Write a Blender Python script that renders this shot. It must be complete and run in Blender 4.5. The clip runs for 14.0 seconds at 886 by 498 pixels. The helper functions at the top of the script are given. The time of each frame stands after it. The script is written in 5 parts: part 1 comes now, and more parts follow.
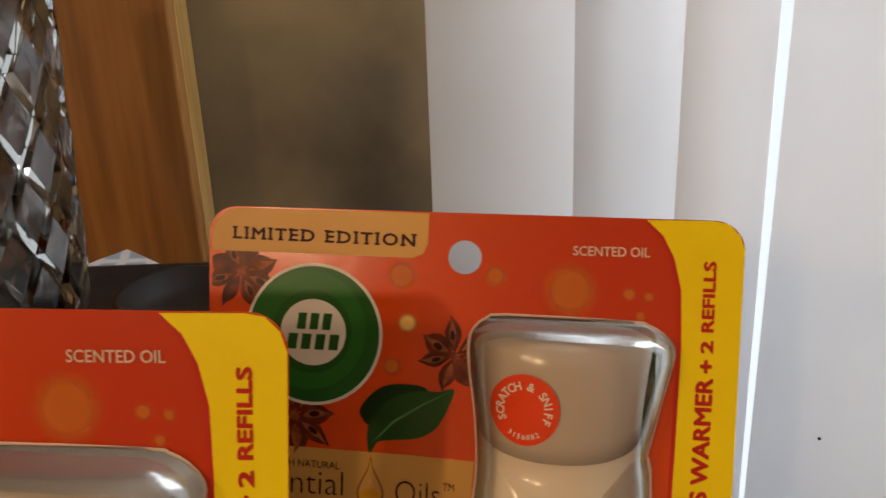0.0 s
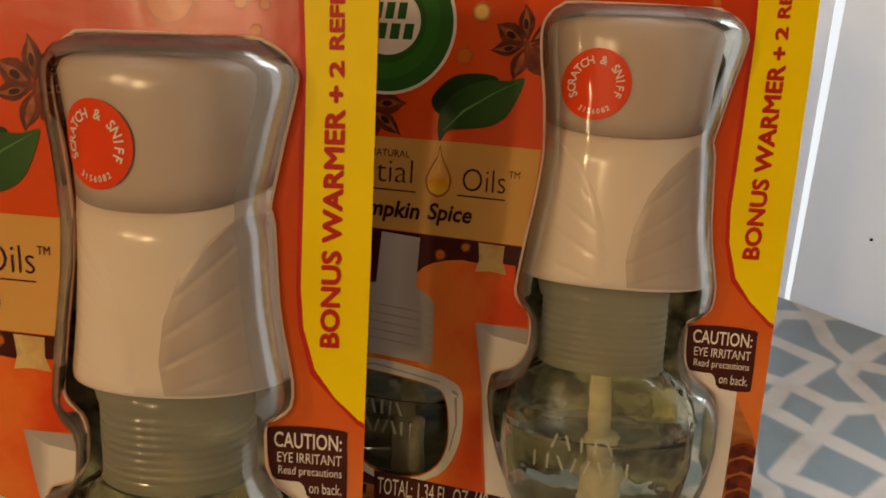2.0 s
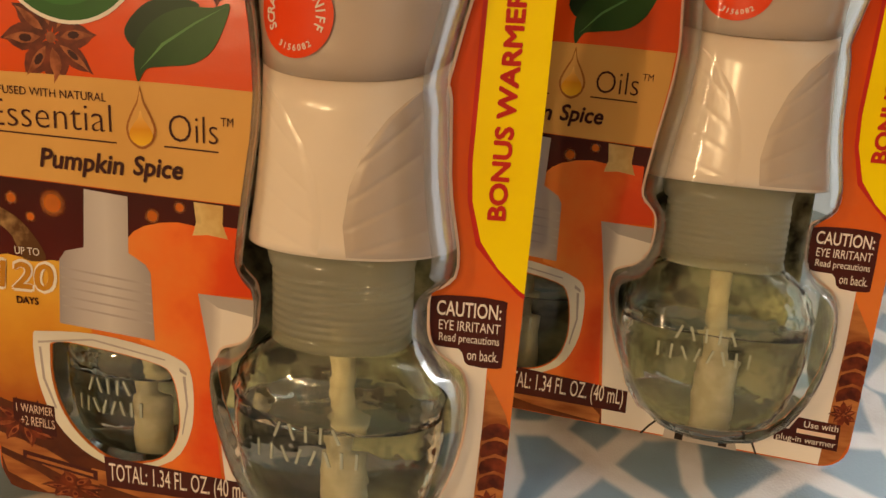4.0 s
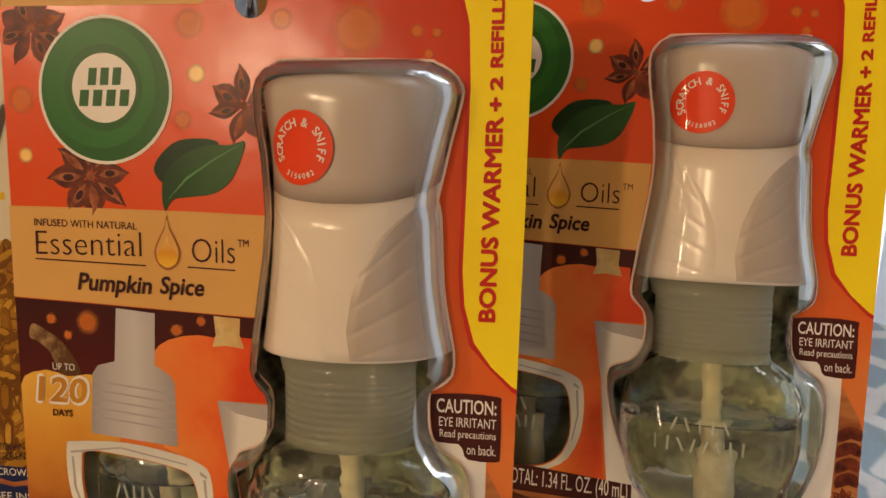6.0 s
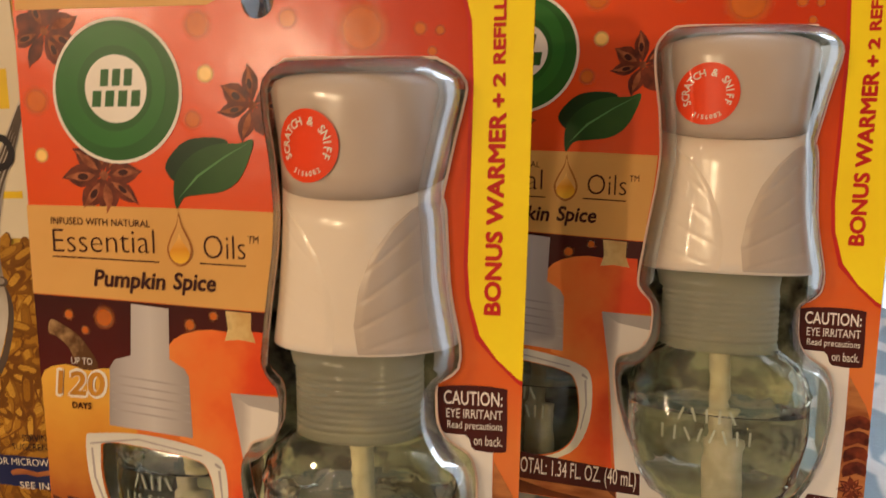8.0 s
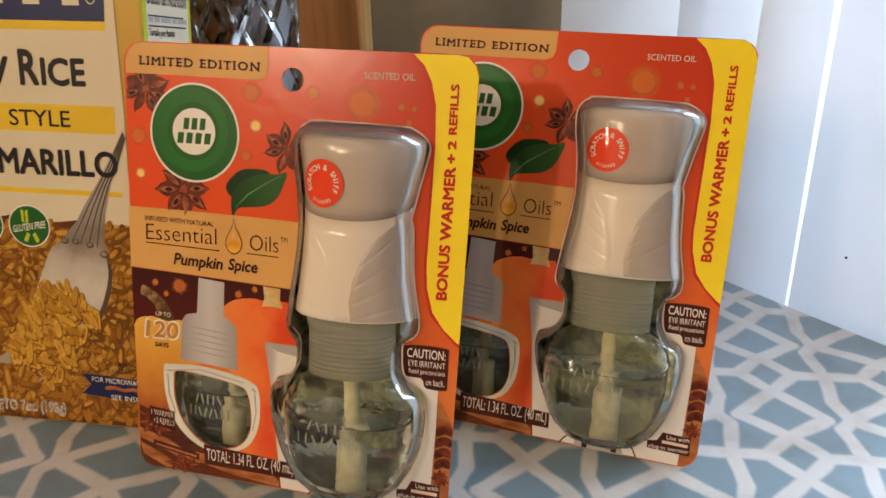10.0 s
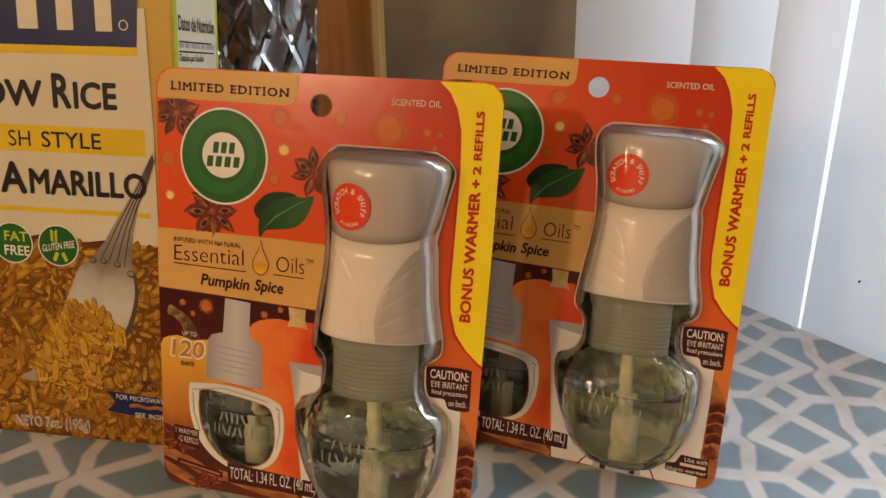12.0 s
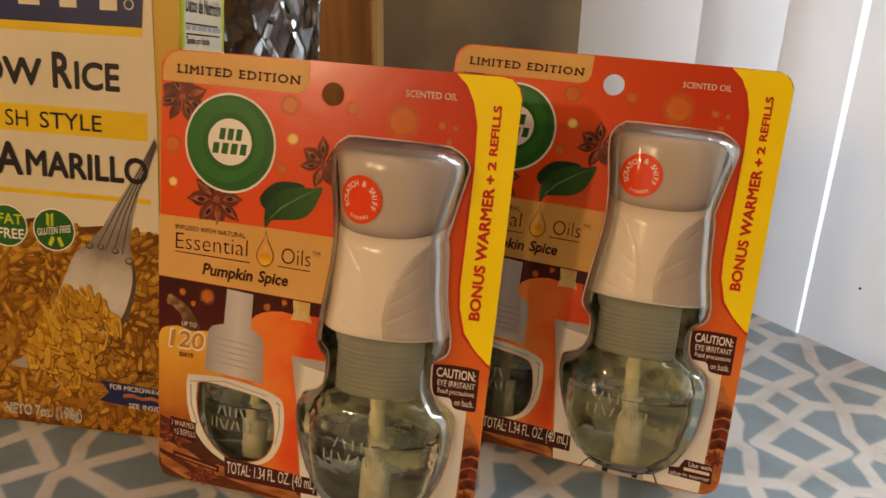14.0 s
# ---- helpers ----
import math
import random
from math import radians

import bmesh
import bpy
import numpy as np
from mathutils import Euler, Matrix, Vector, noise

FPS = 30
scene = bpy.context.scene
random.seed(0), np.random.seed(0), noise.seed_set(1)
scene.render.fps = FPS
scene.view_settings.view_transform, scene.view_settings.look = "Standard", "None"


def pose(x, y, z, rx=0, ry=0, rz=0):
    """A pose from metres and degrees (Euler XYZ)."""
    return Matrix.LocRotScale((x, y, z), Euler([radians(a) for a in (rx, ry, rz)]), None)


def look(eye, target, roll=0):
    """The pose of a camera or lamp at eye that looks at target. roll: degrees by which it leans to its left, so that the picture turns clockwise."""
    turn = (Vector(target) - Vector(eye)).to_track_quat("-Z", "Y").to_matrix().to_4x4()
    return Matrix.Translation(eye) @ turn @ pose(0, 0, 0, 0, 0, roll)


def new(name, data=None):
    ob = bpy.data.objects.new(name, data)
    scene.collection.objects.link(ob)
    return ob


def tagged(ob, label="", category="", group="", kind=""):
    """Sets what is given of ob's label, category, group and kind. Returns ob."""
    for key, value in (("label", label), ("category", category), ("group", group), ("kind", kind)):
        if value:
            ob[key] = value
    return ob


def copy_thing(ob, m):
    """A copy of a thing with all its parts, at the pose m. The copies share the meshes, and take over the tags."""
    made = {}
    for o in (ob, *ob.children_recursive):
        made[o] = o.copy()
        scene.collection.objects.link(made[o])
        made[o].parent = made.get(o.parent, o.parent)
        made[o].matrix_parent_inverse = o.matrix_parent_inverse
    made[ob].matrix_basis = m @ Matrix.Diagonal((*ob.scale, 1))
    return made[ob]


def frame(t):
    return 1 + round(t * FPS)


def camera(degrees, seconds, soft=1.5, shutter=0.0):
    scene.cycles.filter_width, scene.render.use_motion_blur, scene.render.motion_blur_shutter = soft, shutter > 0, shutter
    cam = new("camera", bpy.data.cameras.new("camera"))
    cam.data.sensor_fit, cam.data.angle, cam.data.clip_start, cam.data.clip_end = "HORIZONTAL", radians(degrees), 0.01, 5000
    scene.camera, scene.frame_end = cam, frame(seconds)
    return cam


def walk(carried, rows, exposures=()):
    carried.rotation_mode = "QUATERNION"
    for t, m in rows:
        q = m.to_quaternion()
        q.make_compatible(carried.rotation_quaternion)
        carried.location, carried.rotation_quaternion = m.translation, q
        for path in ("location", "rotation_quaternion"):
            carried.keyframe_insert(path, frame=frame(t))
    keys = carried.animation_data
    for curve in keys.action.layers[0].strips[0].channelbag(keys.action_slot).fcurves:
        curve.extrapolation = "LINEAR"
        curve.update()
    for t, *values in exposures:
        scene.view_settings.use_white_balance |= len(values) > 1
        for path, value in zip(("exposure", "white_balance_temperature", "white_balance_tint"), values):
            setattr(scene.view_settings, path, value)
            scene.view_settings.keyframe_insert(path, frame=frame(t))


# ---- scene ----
cam = camera(58.88, 14.0, shutter=0.5)
ROWS = [
    (0.00, 0.0885, -0.0752, 0.2218, 65.83, 0.51, -3.41),
    (0.50, 0.0971, -0.0792, 0.2215, 65.75, 1.07, -3.75),
    (1.00, 0.0973, -0.0916, 0.2080, 64.29, 0.58, -2.46),
    (1.50, 0.0853, -0.1044, 0.1750, 62.26, -0.20, -1.09),
    (2.00, 0.0790, -0.1058, 0.1721, 60.25, -0.44, 0.04),
    (2.50, 0.0724, -0.1083, 0.1730, 59.76, -0.51, 0.70),
    (3.00, 0.0557, -0.1163, 0.1671, 58.30, -1.31, 1.98),
    (3.20, 0.0489, -0.1207, 0.1616, 57.23, -1.70, 2.58),
    (5.30, 0.0554, -0.1257, 0.1609, 62.62, 0.72, 1.55),
    (5.50, 0.0582, -0.1323, 0.1679, 65.98, 1.03, 2.03),
    (6.00, 0.0576, -0.1377, 0.1677, 65.63, 1.67, 2.83),
    (6.50, 0.0605, -0.1376, 0.1717, 65.00, 2.23, 3.36),
    (7.00, 0.0623, -0.1384, 0.1729, 64.77, 2.50, 3.78),
    (7.50, 0.0586, -0.1404, 0.1674, 64.79, 2.10, 4.12),
    (8.00, 0.0610, -0.1393, 0.1702, 64.76, 2.76, 3.88),
    (8.20, 0.0655, -0.1359, 0.1762, 64.43, 3.47, 3.59),
    (10.30, 0.0842, -0.2163, 0.2263, 61.19, 0.48, 6.27),
    (10.50, 0.0829, -0.2168, 0.2240, 61.43, 0.51, 6.23),
    (11.00, 0.0838, -0.2153, 0.2260, 61.92, 0.74, 6.14),
    (11.50, 0.0818, -0.2150, 0.2286, 62.31, 0.73, 6.32),
    (12.00, 0.0777, -0.2145, 0.2292, 62.54, 0.43, 6.59),
    (12.50, 0.0781, -0.2107, 0.2282, 62.56, -0.04, 6.54),
    (13.00, 0.0793, -0.2103, 0.2253, 62.36, -0.43, 6.42),
    (13.50, 0.0771, -0.2077, 0.2253, 62.07, -0.96, 6.47),
    (14.00, 0.0674, -0.2097, 0.2274, 62.00, -1.61, 6.26),
]
EXPOSURES = [(0.0, -0.50, 6400, 10), (0.5, -0.69, 6450, 10), (1.5, -0.74, 6800, 10), (2.5, -0.33, 6850, 10), (3.2, -0.25, 6950, 10), (5.3, 0.0, 6250, 10),
             (6.0, -0.25, 6000, 10), (6.5, -0.05, 5880, 10), (8.0, 0.0, 5880, 10), (10.3, 0.0, 5400, 7), (11.5, -0.23, 5700, 8), (12.5, -0.31, 6350, 10), (14.0, -0.30, 6500, 10)]
walk(cam, [(t, pose(x, y, z, rx, ry, rz)) for t, x, y, z, rx, ry, rz in ROWS], EXPOSURES)

# ---- light ----
world = bpy.data.worlds.new("world")
scene.world = world
world.use_nodes = True
wn = world.node_tree.nodes
sky = wn.new("ShaderNodeTexSky")
sky.sky_type = "NISHITA"
sky.sun_disc = False
sky.sun_elevation = radians(35)
sky.sun_rotation = radians(60)
world.node_tree.links.new(sky.outputs[0], wn["Background"].inputs[0])
wn["Background"].inputs[1].default_value = 0.05


def area(name, eye, target, w, h, watts, colour):
    data = bpy.data.lights.new(name, "AREA")
    data.shape, data.size, data.size_y, data.energy, data.color = "RECTANGLE", w, h, watts, colour
    ob = new(name, data)
    ob.matrix_world = look(eye, target)
    return ob


def bulb(name, eye, watts, radius, colour):
    data = bpy.data.lights.new(name, "POINT")
    data.energy, data.shadow_soft_size, data.color = watts, radius, colour
    ob = new(name, data)
    ob.location = eye
    return ob


WARM = (1.0, 0.70, 0.39)
bulb("room_lamp", (-0.77, -1.26, 0.78), 30.0, 0.04, WARM)
bulb("room_lamp", (-1.08, -0.97, 0.84), 23.0, 0.04, WARM)
area("window_light", (0.54, 0.66, 0.50), (0.20, 0.25, 0.15), 1.1, 1.3, 38.0, (0.80, 0.90, 1.0))

# ---- materials ----
def rgb(h):
    """Linear colour from a hex picture colour."""
    c = [int(h[i:i + 2], 16) / 255 for i in (0, 2, 4)]
    return tuple(x / 12.92 if x <= 0.04045 else ((x + 0.055) / 1.055) ** 2.4 for x in c)


def material(name, a, b=None, rough=0.5, scale=60.0, metal=0.0, bump=0.0, bump_scale=400.0, stretch=(1, 1, 1), spec=0.16, island=0.0):
    m = bpy.data.materials.new(name)
    m.use_nodes = True
    nt = m.node_tree
    n, l = nt.nodes, nt.links
    p = n["Principled BSDF"]
    p.inputs["Roughness"].default_value, p.inputs["Metallic"].default_value = rough, metal
    p.inputs["Specular IOR Level"].default_value = spec
    co = n.new("ShaderNodeTexCoord")
    mp = n.new("ShaderNodeMapping")
    mp.inputs["Scale"].default_value = stretch
    l.new(co.outputs["Object"], mp.inputs[0])
    b = b or tuple(min(1, x * 0.86) for x in a)
    noise_a = n.new("ShaderNodeTexNoise")
    noise_a.inputs["Scale"].default_value, noise_a.inputs["Detail"].default_value = scale, 6
    l.new(mp.outputs[0], noise_a.inputs[0])
    ramp = n.new("ShaderNodeValToRGB")
    ramp.color_ramp.elements[0].position, ramp.color_ramp.elements[1].position = 0.35, 0.65
    ramp.color_ramp.elements[0].color, ramp.color_ramp.elements[1].color = (*a, 1), (*b, 1)
    l.new(noise_a.outputs[0], ramp.inputs[0])
    if island:
        geo = n.new("ShaderNodeNewGeometry")
        add = n.new("ShaderNodeMath")
        add.operation = "MULTIPLY_ADD"
        add.inputs[1].default_value, add.inputs[2].default_value = island, 0.5 - island / 2
        l.new(geo.outputs["Random Per Island"], add.inputs[0])
        half = n.new("ShaderNodeMix")
        half.inputs[0].default_value = 0.55
        l.new(add.outputs[0], half.inputs[2])
        l.new(noise_a.outputs[0], half.inputs[3])
        l.new(half.outputs[0], ramp.inputs[0])
    l.new(ramp.outputs[0], p.inputs["Base Color"])
    fine = n.new("ShaderNodeTexNoise")
    fine.inputs["Scale"].default_value, fine.inputs["Detail"].default_value = bump_scale, 4
    l.new(mp.outputs[0], fine.inputs[0])
    rr = n.new("ShaderNodeMapRange")
    rr.inputs["To Min"].default_value, rr.inputs["To Max"].default_value = max(0, rough - 0.06), min(1, rough + 0.08)
    l.new(fine.outputs[0], rr.inputs[0])
    l.new(rr.outputs[0], p.inputs["Roughness"])
    if bump:
        bp = n.new("ShaderNodeBump")
        bp.inputs["Strength"].default_value, bp.inputs["Distance"].default_value = bump, 0.0004
        l.new(fine.outputs[0], bp.inputs["Height"])
        l.new(bp.outputs[0], p.inputs["Normal"])
    return m


def graded(name, axis, stops, rough=0.32, blotch=0.08, scale=45.0, bump=0.06, spec=0.16):
    """A printed colour run along one axis of the thing, in metres, with slight blotches."""
    m = material(name, (1, 1, 1), rough=rough, bump=bump, bump_scale=160, spec=spec)
    nt = m.node_tree
    n, l = nt.nodes, nt.links
    co = n.new("ShaderNodeTexCoord")
    sep = n.new("ShaderNodeSeparateXYZ")
    l.new(co.outputs["Object"], sep.inputs[0])
    no = n.new("ShaderNodeTexNoise")
    no.inputs["Scale"].default_value, no.inputs["Detail"].default_value = scale, 5
    l.new(co.outputs["Object"], no.inputs[0])
    lo, hi = stops[0][0], stops[-1][0]
    mr = n.new("ShaderNodeMapRange")
    mr.inputs["From Min"].default_value, mr.inputs["From Max"].default_value = lo, hi
    l.new(sep.outputs[axis], mr.inputs[0])
    mix = n.new("ShaderNodeMath")
    mix.operation = "MULTIPLY_ADD"
    mix.inputs[1].default_value, = (blotch * 4,)
    l.new(no.outputs[0], mix.inputs[0])
    sub = n.new("ShaderNodeMath")
    sub.operation = "SUBTRACT"
    sub.inputs[1].default_value = blotch * 2
    l.new(mr.outputs[0], mix.inputs[2])
    l.new(mix.outputs[0], sub.inputs[0])
    ramp = n.new("ShaderNodeValToRGB")
    el = ramp.color_ramp.elements
    while len(el) < len(stops):
        el.new(0.5)
    for e, (x, c) in zip(el, stops):
        e.position, e.color = (x - lo) / (hi - lo), (*c, 1)
    l.new(sub.outputs[0], ramp.inputs[0])
    l.new(ramp.outputs[0], n["Principled BSDF"].inputs["Base Color"])
    return m


def clear_sheet(name, tint, rough=0.06, ior=1.45):
    """Thin clear plastic: it lets light through and shines by Fresnel."""
    m = bpy.data.materials.new(name)
    m.use_nodes = True
    n, l = m.node_tree.nodes, m.node_tree.links
    n.remove(n["Principled BSDF"])
    t, g, f, x = n.new("ShaderNodeBsdfTransparent"), n.new("ShaderNodeBsdfGlossy"), n.new("ShaderNodeFresnel"), n.new("ShaderNodeMixShader")
    t.inputs[0].default_value = (*tint, 1)
    g.inputs["Roughness"].default_value = rough
    f.inputs[0].default_value = ior
    no, bp, co = n.new("ShaderNodeTexNoise"), n.new("ShaderNodeBump"), n.new("ShaderNodeTexCoord")
    no.inputs["Scale"].default_value = 130
    bp.inputs["Strength"].default_value, bp.inputs["Distance"].default_value = 0.12, 0.001
    l.new(co.outputs["Object"], no.inputs[0])
    l.new(no.outputs[0], bp.inputs["Height"])
    l.new(bp.outputs[0], g.inputs["Normal"])
    l.new(f.outputs[0], x.inputs[0])
    l.new(t.outputs[0], x.inputs[1])
    l.new(g.outputs[0], x.inputs[2])
    l.new(x.outputs[0], n["Material Output"].inputs[0])
    return m


def glass(name, tint, rough=0.02, ior=1.45, ripple=0.0):
    m = bpy.data.materials.new(name)
    m.use_nodes = True
    p = m.node_tree.nodes["Principled BSDF"]
    p.inputs["Base Color"].default_value = (*tint, 1)
    p.inputs["Transmission Weight"].default_value = 1
    p.inputs["Roughness"].default_value, p.inputs["IOR"].default_value = rough, ior
    if ripple:
        n, l = m.node_tree.nodes, m.node_tree.links
        no, bp, co = n.new("ShaderNodeTexNoise"), n.new("ShaderNodeBump"), n.new("ShaderNodeTexCoord")
        no.inputs["Scale"].default_value, no.inputs["Detail"].default_value = 110, 2
        bp.inputs["Strength"].default_value, bp.inputs["Distance"].default_value = ripple, 0.004
        l.new(co.outputs["Object"], no.inputs[0])
        l.new(no.outputs[0], bp.inputs["Height"])
        l.new(bp.outputs[0], p.inputs["Normal"])
    return m


M = {
    "card": graded("printed_card", 2, [(0.015, rgb("cc6428")), (0.06, rgb("da762e")), (0.10, rgb("d8520e")), (0.135, rgb("da4a0e")), (0.16, rgb("da4c0e")), (0.182, rgb("d64e12"))], rough=0.22, bump=0.28, spec=0.27),
    "gold": material("gold_print", rgb("dba65a"), rgb("d09a4e"), rough=0.34, scale=20, bump=0.05, bump_scale=150),
    "yellow": material("yellow_print", rgb("fbdc08"), rgb("f4d006"), rough=0.34, scale=25, bump=0.05, bump_scale=150),
    "edge_red": material("red_print", rgb("c22a1c"), rgb("b5241a"), rough=0.34),
    "brown_ink": material("brown_ink", rgb("3e140e"), rgb("36100c"), rough=0.4),
    "maroon": graded("maroon_print", 2, [(0.07, rgb("5a1a10")), (0.085, rgb("4a130e")), (0.10, rgb("38100c"))], blotch=0.12),
    "white_ink": material("white_ink", rgb("eadfd0"), rgb("e2d5c4"), rough=0.4),
    "pale_ink": material("pale_ink", rgb("e6c9b4"), rgb("dcbca4"), rough=0.4),
    "green": material("green_print", rgb("2f6a25"), rgb("2a6122"), rough=0.3, scale=30),
    "green_dark": material("dark_green_print", rgb("27571f"), rgb("2c6024"), rough=0.3, scale=30),
    "leaf": graded("leaf_print", 0, [(0.030, rgb("17300f")), (0.042, rgb("244618")), (0.058, rgb("385c26"))], blotch=0.10, scale=120),
    "vein": material("leaf_vein_print", rgb("5c8a4c"), rgb("4c7a40"), rough=0.32),
    "leaf_back": graded("shaded_leaf_print", 0, [(0.030, rgb("11260d")), (0.05, rgb("1b3c16"))], blotch=0.08, scale=120),
    "bokeh": material("pale_orange_print", rgb("cc4a18"), rgb("c84214"), rough=0.32),
    "glow": material("bright_yellow_print", rgb("f4bc58"), rgb("f0b04a"), rough=0.32),
    "amber": graded("amber_drop_print", 2, [(0.106, rgb("f0c02c")), (0.111, rgb("d8901a")), (0.118, rgb("e8c078"))], blotch=0.03),
    "amber_ring": material("drop_outline_print", rgb("a8682c"), rgb("9a5c24"), rough=0.35),
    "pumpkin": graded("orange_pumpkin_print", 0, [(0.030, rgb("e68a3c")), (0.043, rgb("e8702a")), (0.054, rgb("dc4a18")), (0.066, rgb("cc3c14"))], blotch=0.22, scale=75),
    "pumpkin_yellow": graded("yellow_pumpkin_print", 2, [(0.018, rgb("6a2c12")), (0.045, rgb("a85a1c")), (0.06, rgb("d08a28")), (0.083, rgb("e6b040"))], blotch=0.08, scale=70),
    "stem": graded("stem_print", 0, [(-0.004, rgb("b08a5a")), (0.006, rgb("5a3a1e")), (0.03, rgb("5a3a1e")), (0.047, rgb("d8b878")), (0.056, rgb("c8a060"))], blotch=0.12, scale=300),
    "cap_print": graded("grey_cap_print", 0, [(0.014, rgb("9a8f8a")), (0.020, rgb("b5aaa4")), (0.027, rgb("c6bcb4")), (0.033, rgb("b0a49c")), (0.038, rgb("988c86"))], blotch=0.03),
    "cap_line": material("grey_line_print", rgb("a59a93"), rgb("ab9f98"), rough=0.35),
    "glass_print": graded("white_glass_print", 2, [(0.028, rgb("d8d0b8")), (0.05, rgb("e4dccb")), (0.063, rgb("cfc8ba"))], blotch=0.12, scale=90),
    "plate": graded("white_plate_print", 0, [(0.048, rgb("a89c94")), (0.0515, rgb("b8aca2")), (0.054, rgb("e0d6ca")), (0.115, rgb("e4dacd"))], blotch=0.02),
    "plate_shade": material("grey_bevel_print", rgb("aaa098"), rgb("b4aaa0"), rough=0.35),
    "plate_line": material("black_line_print", rgb("2a211c"), rough=0.4),
    "anise": material("brown_spice_print", rgb("7a341a"), rgb("46190d"), rough=0.32, scale=260),
    "anise_light": material("tan_spice_print", rgb("a85e34"), rgb("743618"), rough=0.4, scale=400),
    "cinnamon": material("cinnamon_print", rgb("b8743c"), rgb("8a4a22"), rough=0.33, scale=160, stretch=(0.5, 1, 2.2)),
    "cloth_print": graded("brown_table_print", 2, [(0.015, rgb("6a3418")), (0.03, rgb("4a2010")), (0.045, rgb("5a2c14"))], blotch=0.25, scale=160),
    "label": material("dark_label_print", rgb("4a1c16"), rgb("3e1612"), rough=0.35),
    "cap": material("grey_beige_plastic", rgb("c2b2a4"), rgb("bcab9c"), spec=0.5, rough=0.22, scale=20),
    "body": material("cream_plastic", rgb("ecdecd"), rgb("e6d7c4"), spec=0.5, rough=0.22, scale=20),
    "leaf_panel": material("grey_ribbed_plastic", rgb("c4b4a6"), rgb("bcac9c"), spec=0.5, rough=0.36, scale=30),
    "collar": None,
    "wick": material("cream_wick", rgb("bdb596"), rgb("aca486"), rough=0.7, scale=300),
    "sticker": material("orange_sticker", rgb("e8481c"), rgb("e04218"), rough=0.35),
    "tray": None,
    "blister": clear_sheet("clear_blister", (0.965, 0.955, 0.935), 0.06, 1.13),
    "glass": glass("bottle_glass", (0.95, 0.965, 0.87), ripple=0.26),
    "crystal": glass("cut_crystal", (0.52, 0.51, 0.48), 0.0, 1.54),
    "emboss": material("frosted_glass_mark", rgb("a9ad98"), rgb("989c88"), rough=0.12, spec=1.0),
    "box_white": material("white_box_print", rgb("d8c8a8"), rgb("cebd9c"), rough=0.36, scale=15, bump=0.04, bump_scale=120),
    "box_yellow": material("yellow_box_print", rgb("c8a036"), rgb("bc942e"), rough=0.36, scale=15, bump=0.04, bump_scale=120),
    "band_yellow": material("deep_yellow_print", rgb("e0b814"), rgb("d6ae12"), rough=0.36),
    "navy": material("navy_print", rgb("1f2450"), rgb("1b2048"), rough=0.33),
    "black": material("black_ink", rgb("221a1c"), rough=0.4),
    "lime": material("lime_print", rgb("c0c428"), rgb("b4b820"), rough=0.36),
    "rice_dark": material("brown_rice_photo", rgb("6a3a0c"), rgb("3e2006"), rough=0.36, scale=90),
    "grain_shade": material("rice_shade_photo", rgb("8a540e"), rgb("5e3608"), rough=0.36, scale=40),
    "grain": material("yellow_rice_photo", rgb("70420a"), rgb("b27a1a"), rough=0.36, scale=34, island=1.0),
    "grain_heap": material("bright_rice_photo", rgb("ae7816"), rgb("deaa32"), rough=0.36, scale=34, island=1.0),
    "grain_light": material("pale_rice_photo", rgb("9e6812"), rgb("cc962c"), rough=0.36, scale=34, island=1.0),
    "steel": graded("fork_photo", 2, [(0.045, rgb("a0927e")), (0.060, rgb("cabfae")), (0.074, rgb("a89a88")), (0.082, rgb("7c6e60")), (0.13, rgb("c0b4a4"))], blotch=0.08, scale=80),
    "steel_dark": material("fork_shadow_photo", rgb("4a3c30"), rgb("5c4c3e"), rough=0.36),
    "rib_yellow": material("ochre_print", rgb("c08426"), rgb("b0741e"), rough=0.33),
    "rear_card": material("mottled_rear_card", rgb("94967a"), rgb("1e2219"), rough=0.5, scale=130),
    "slat": None,
    "wood": material("honey_oak", rgb("966430"), rgb("7c4e22"), spec=0.5, rough=0.35, scale=14, stretch=(6, 6, 0.5), bump=0.15, bump_scale=60),
    # beige paint; its large blotches put the wall's uneven light into the colour
    "wall": material("beige_wall_uneven_light", rgb("93805f"), rgb("5c4e3e"), rough=0.38, scale=5, bump=0.1, bump_scale=60),
    "wood_pale": material("pale_oak", rgb("b48a50"), rgb("987038"), spec=0.5, rough=0.35, scale=14, stretch=(6, 6, 0.5), bump=0.15, bump_scale=60),
    "wall_plain": material("warm_white_paint", rgb("cfc4b4"), rgb("c4b8a6"), rough=0.6, scale=3),
    "black_plastic": material("black_enamel", rgb("1a1614"), rgb("231c18"), spec=0.4, rough=0.45, scale=40),
    "floor": material("brown_floor", rgb("6a5038"), rgb("584230"), rough=0.5, scale=5),
}


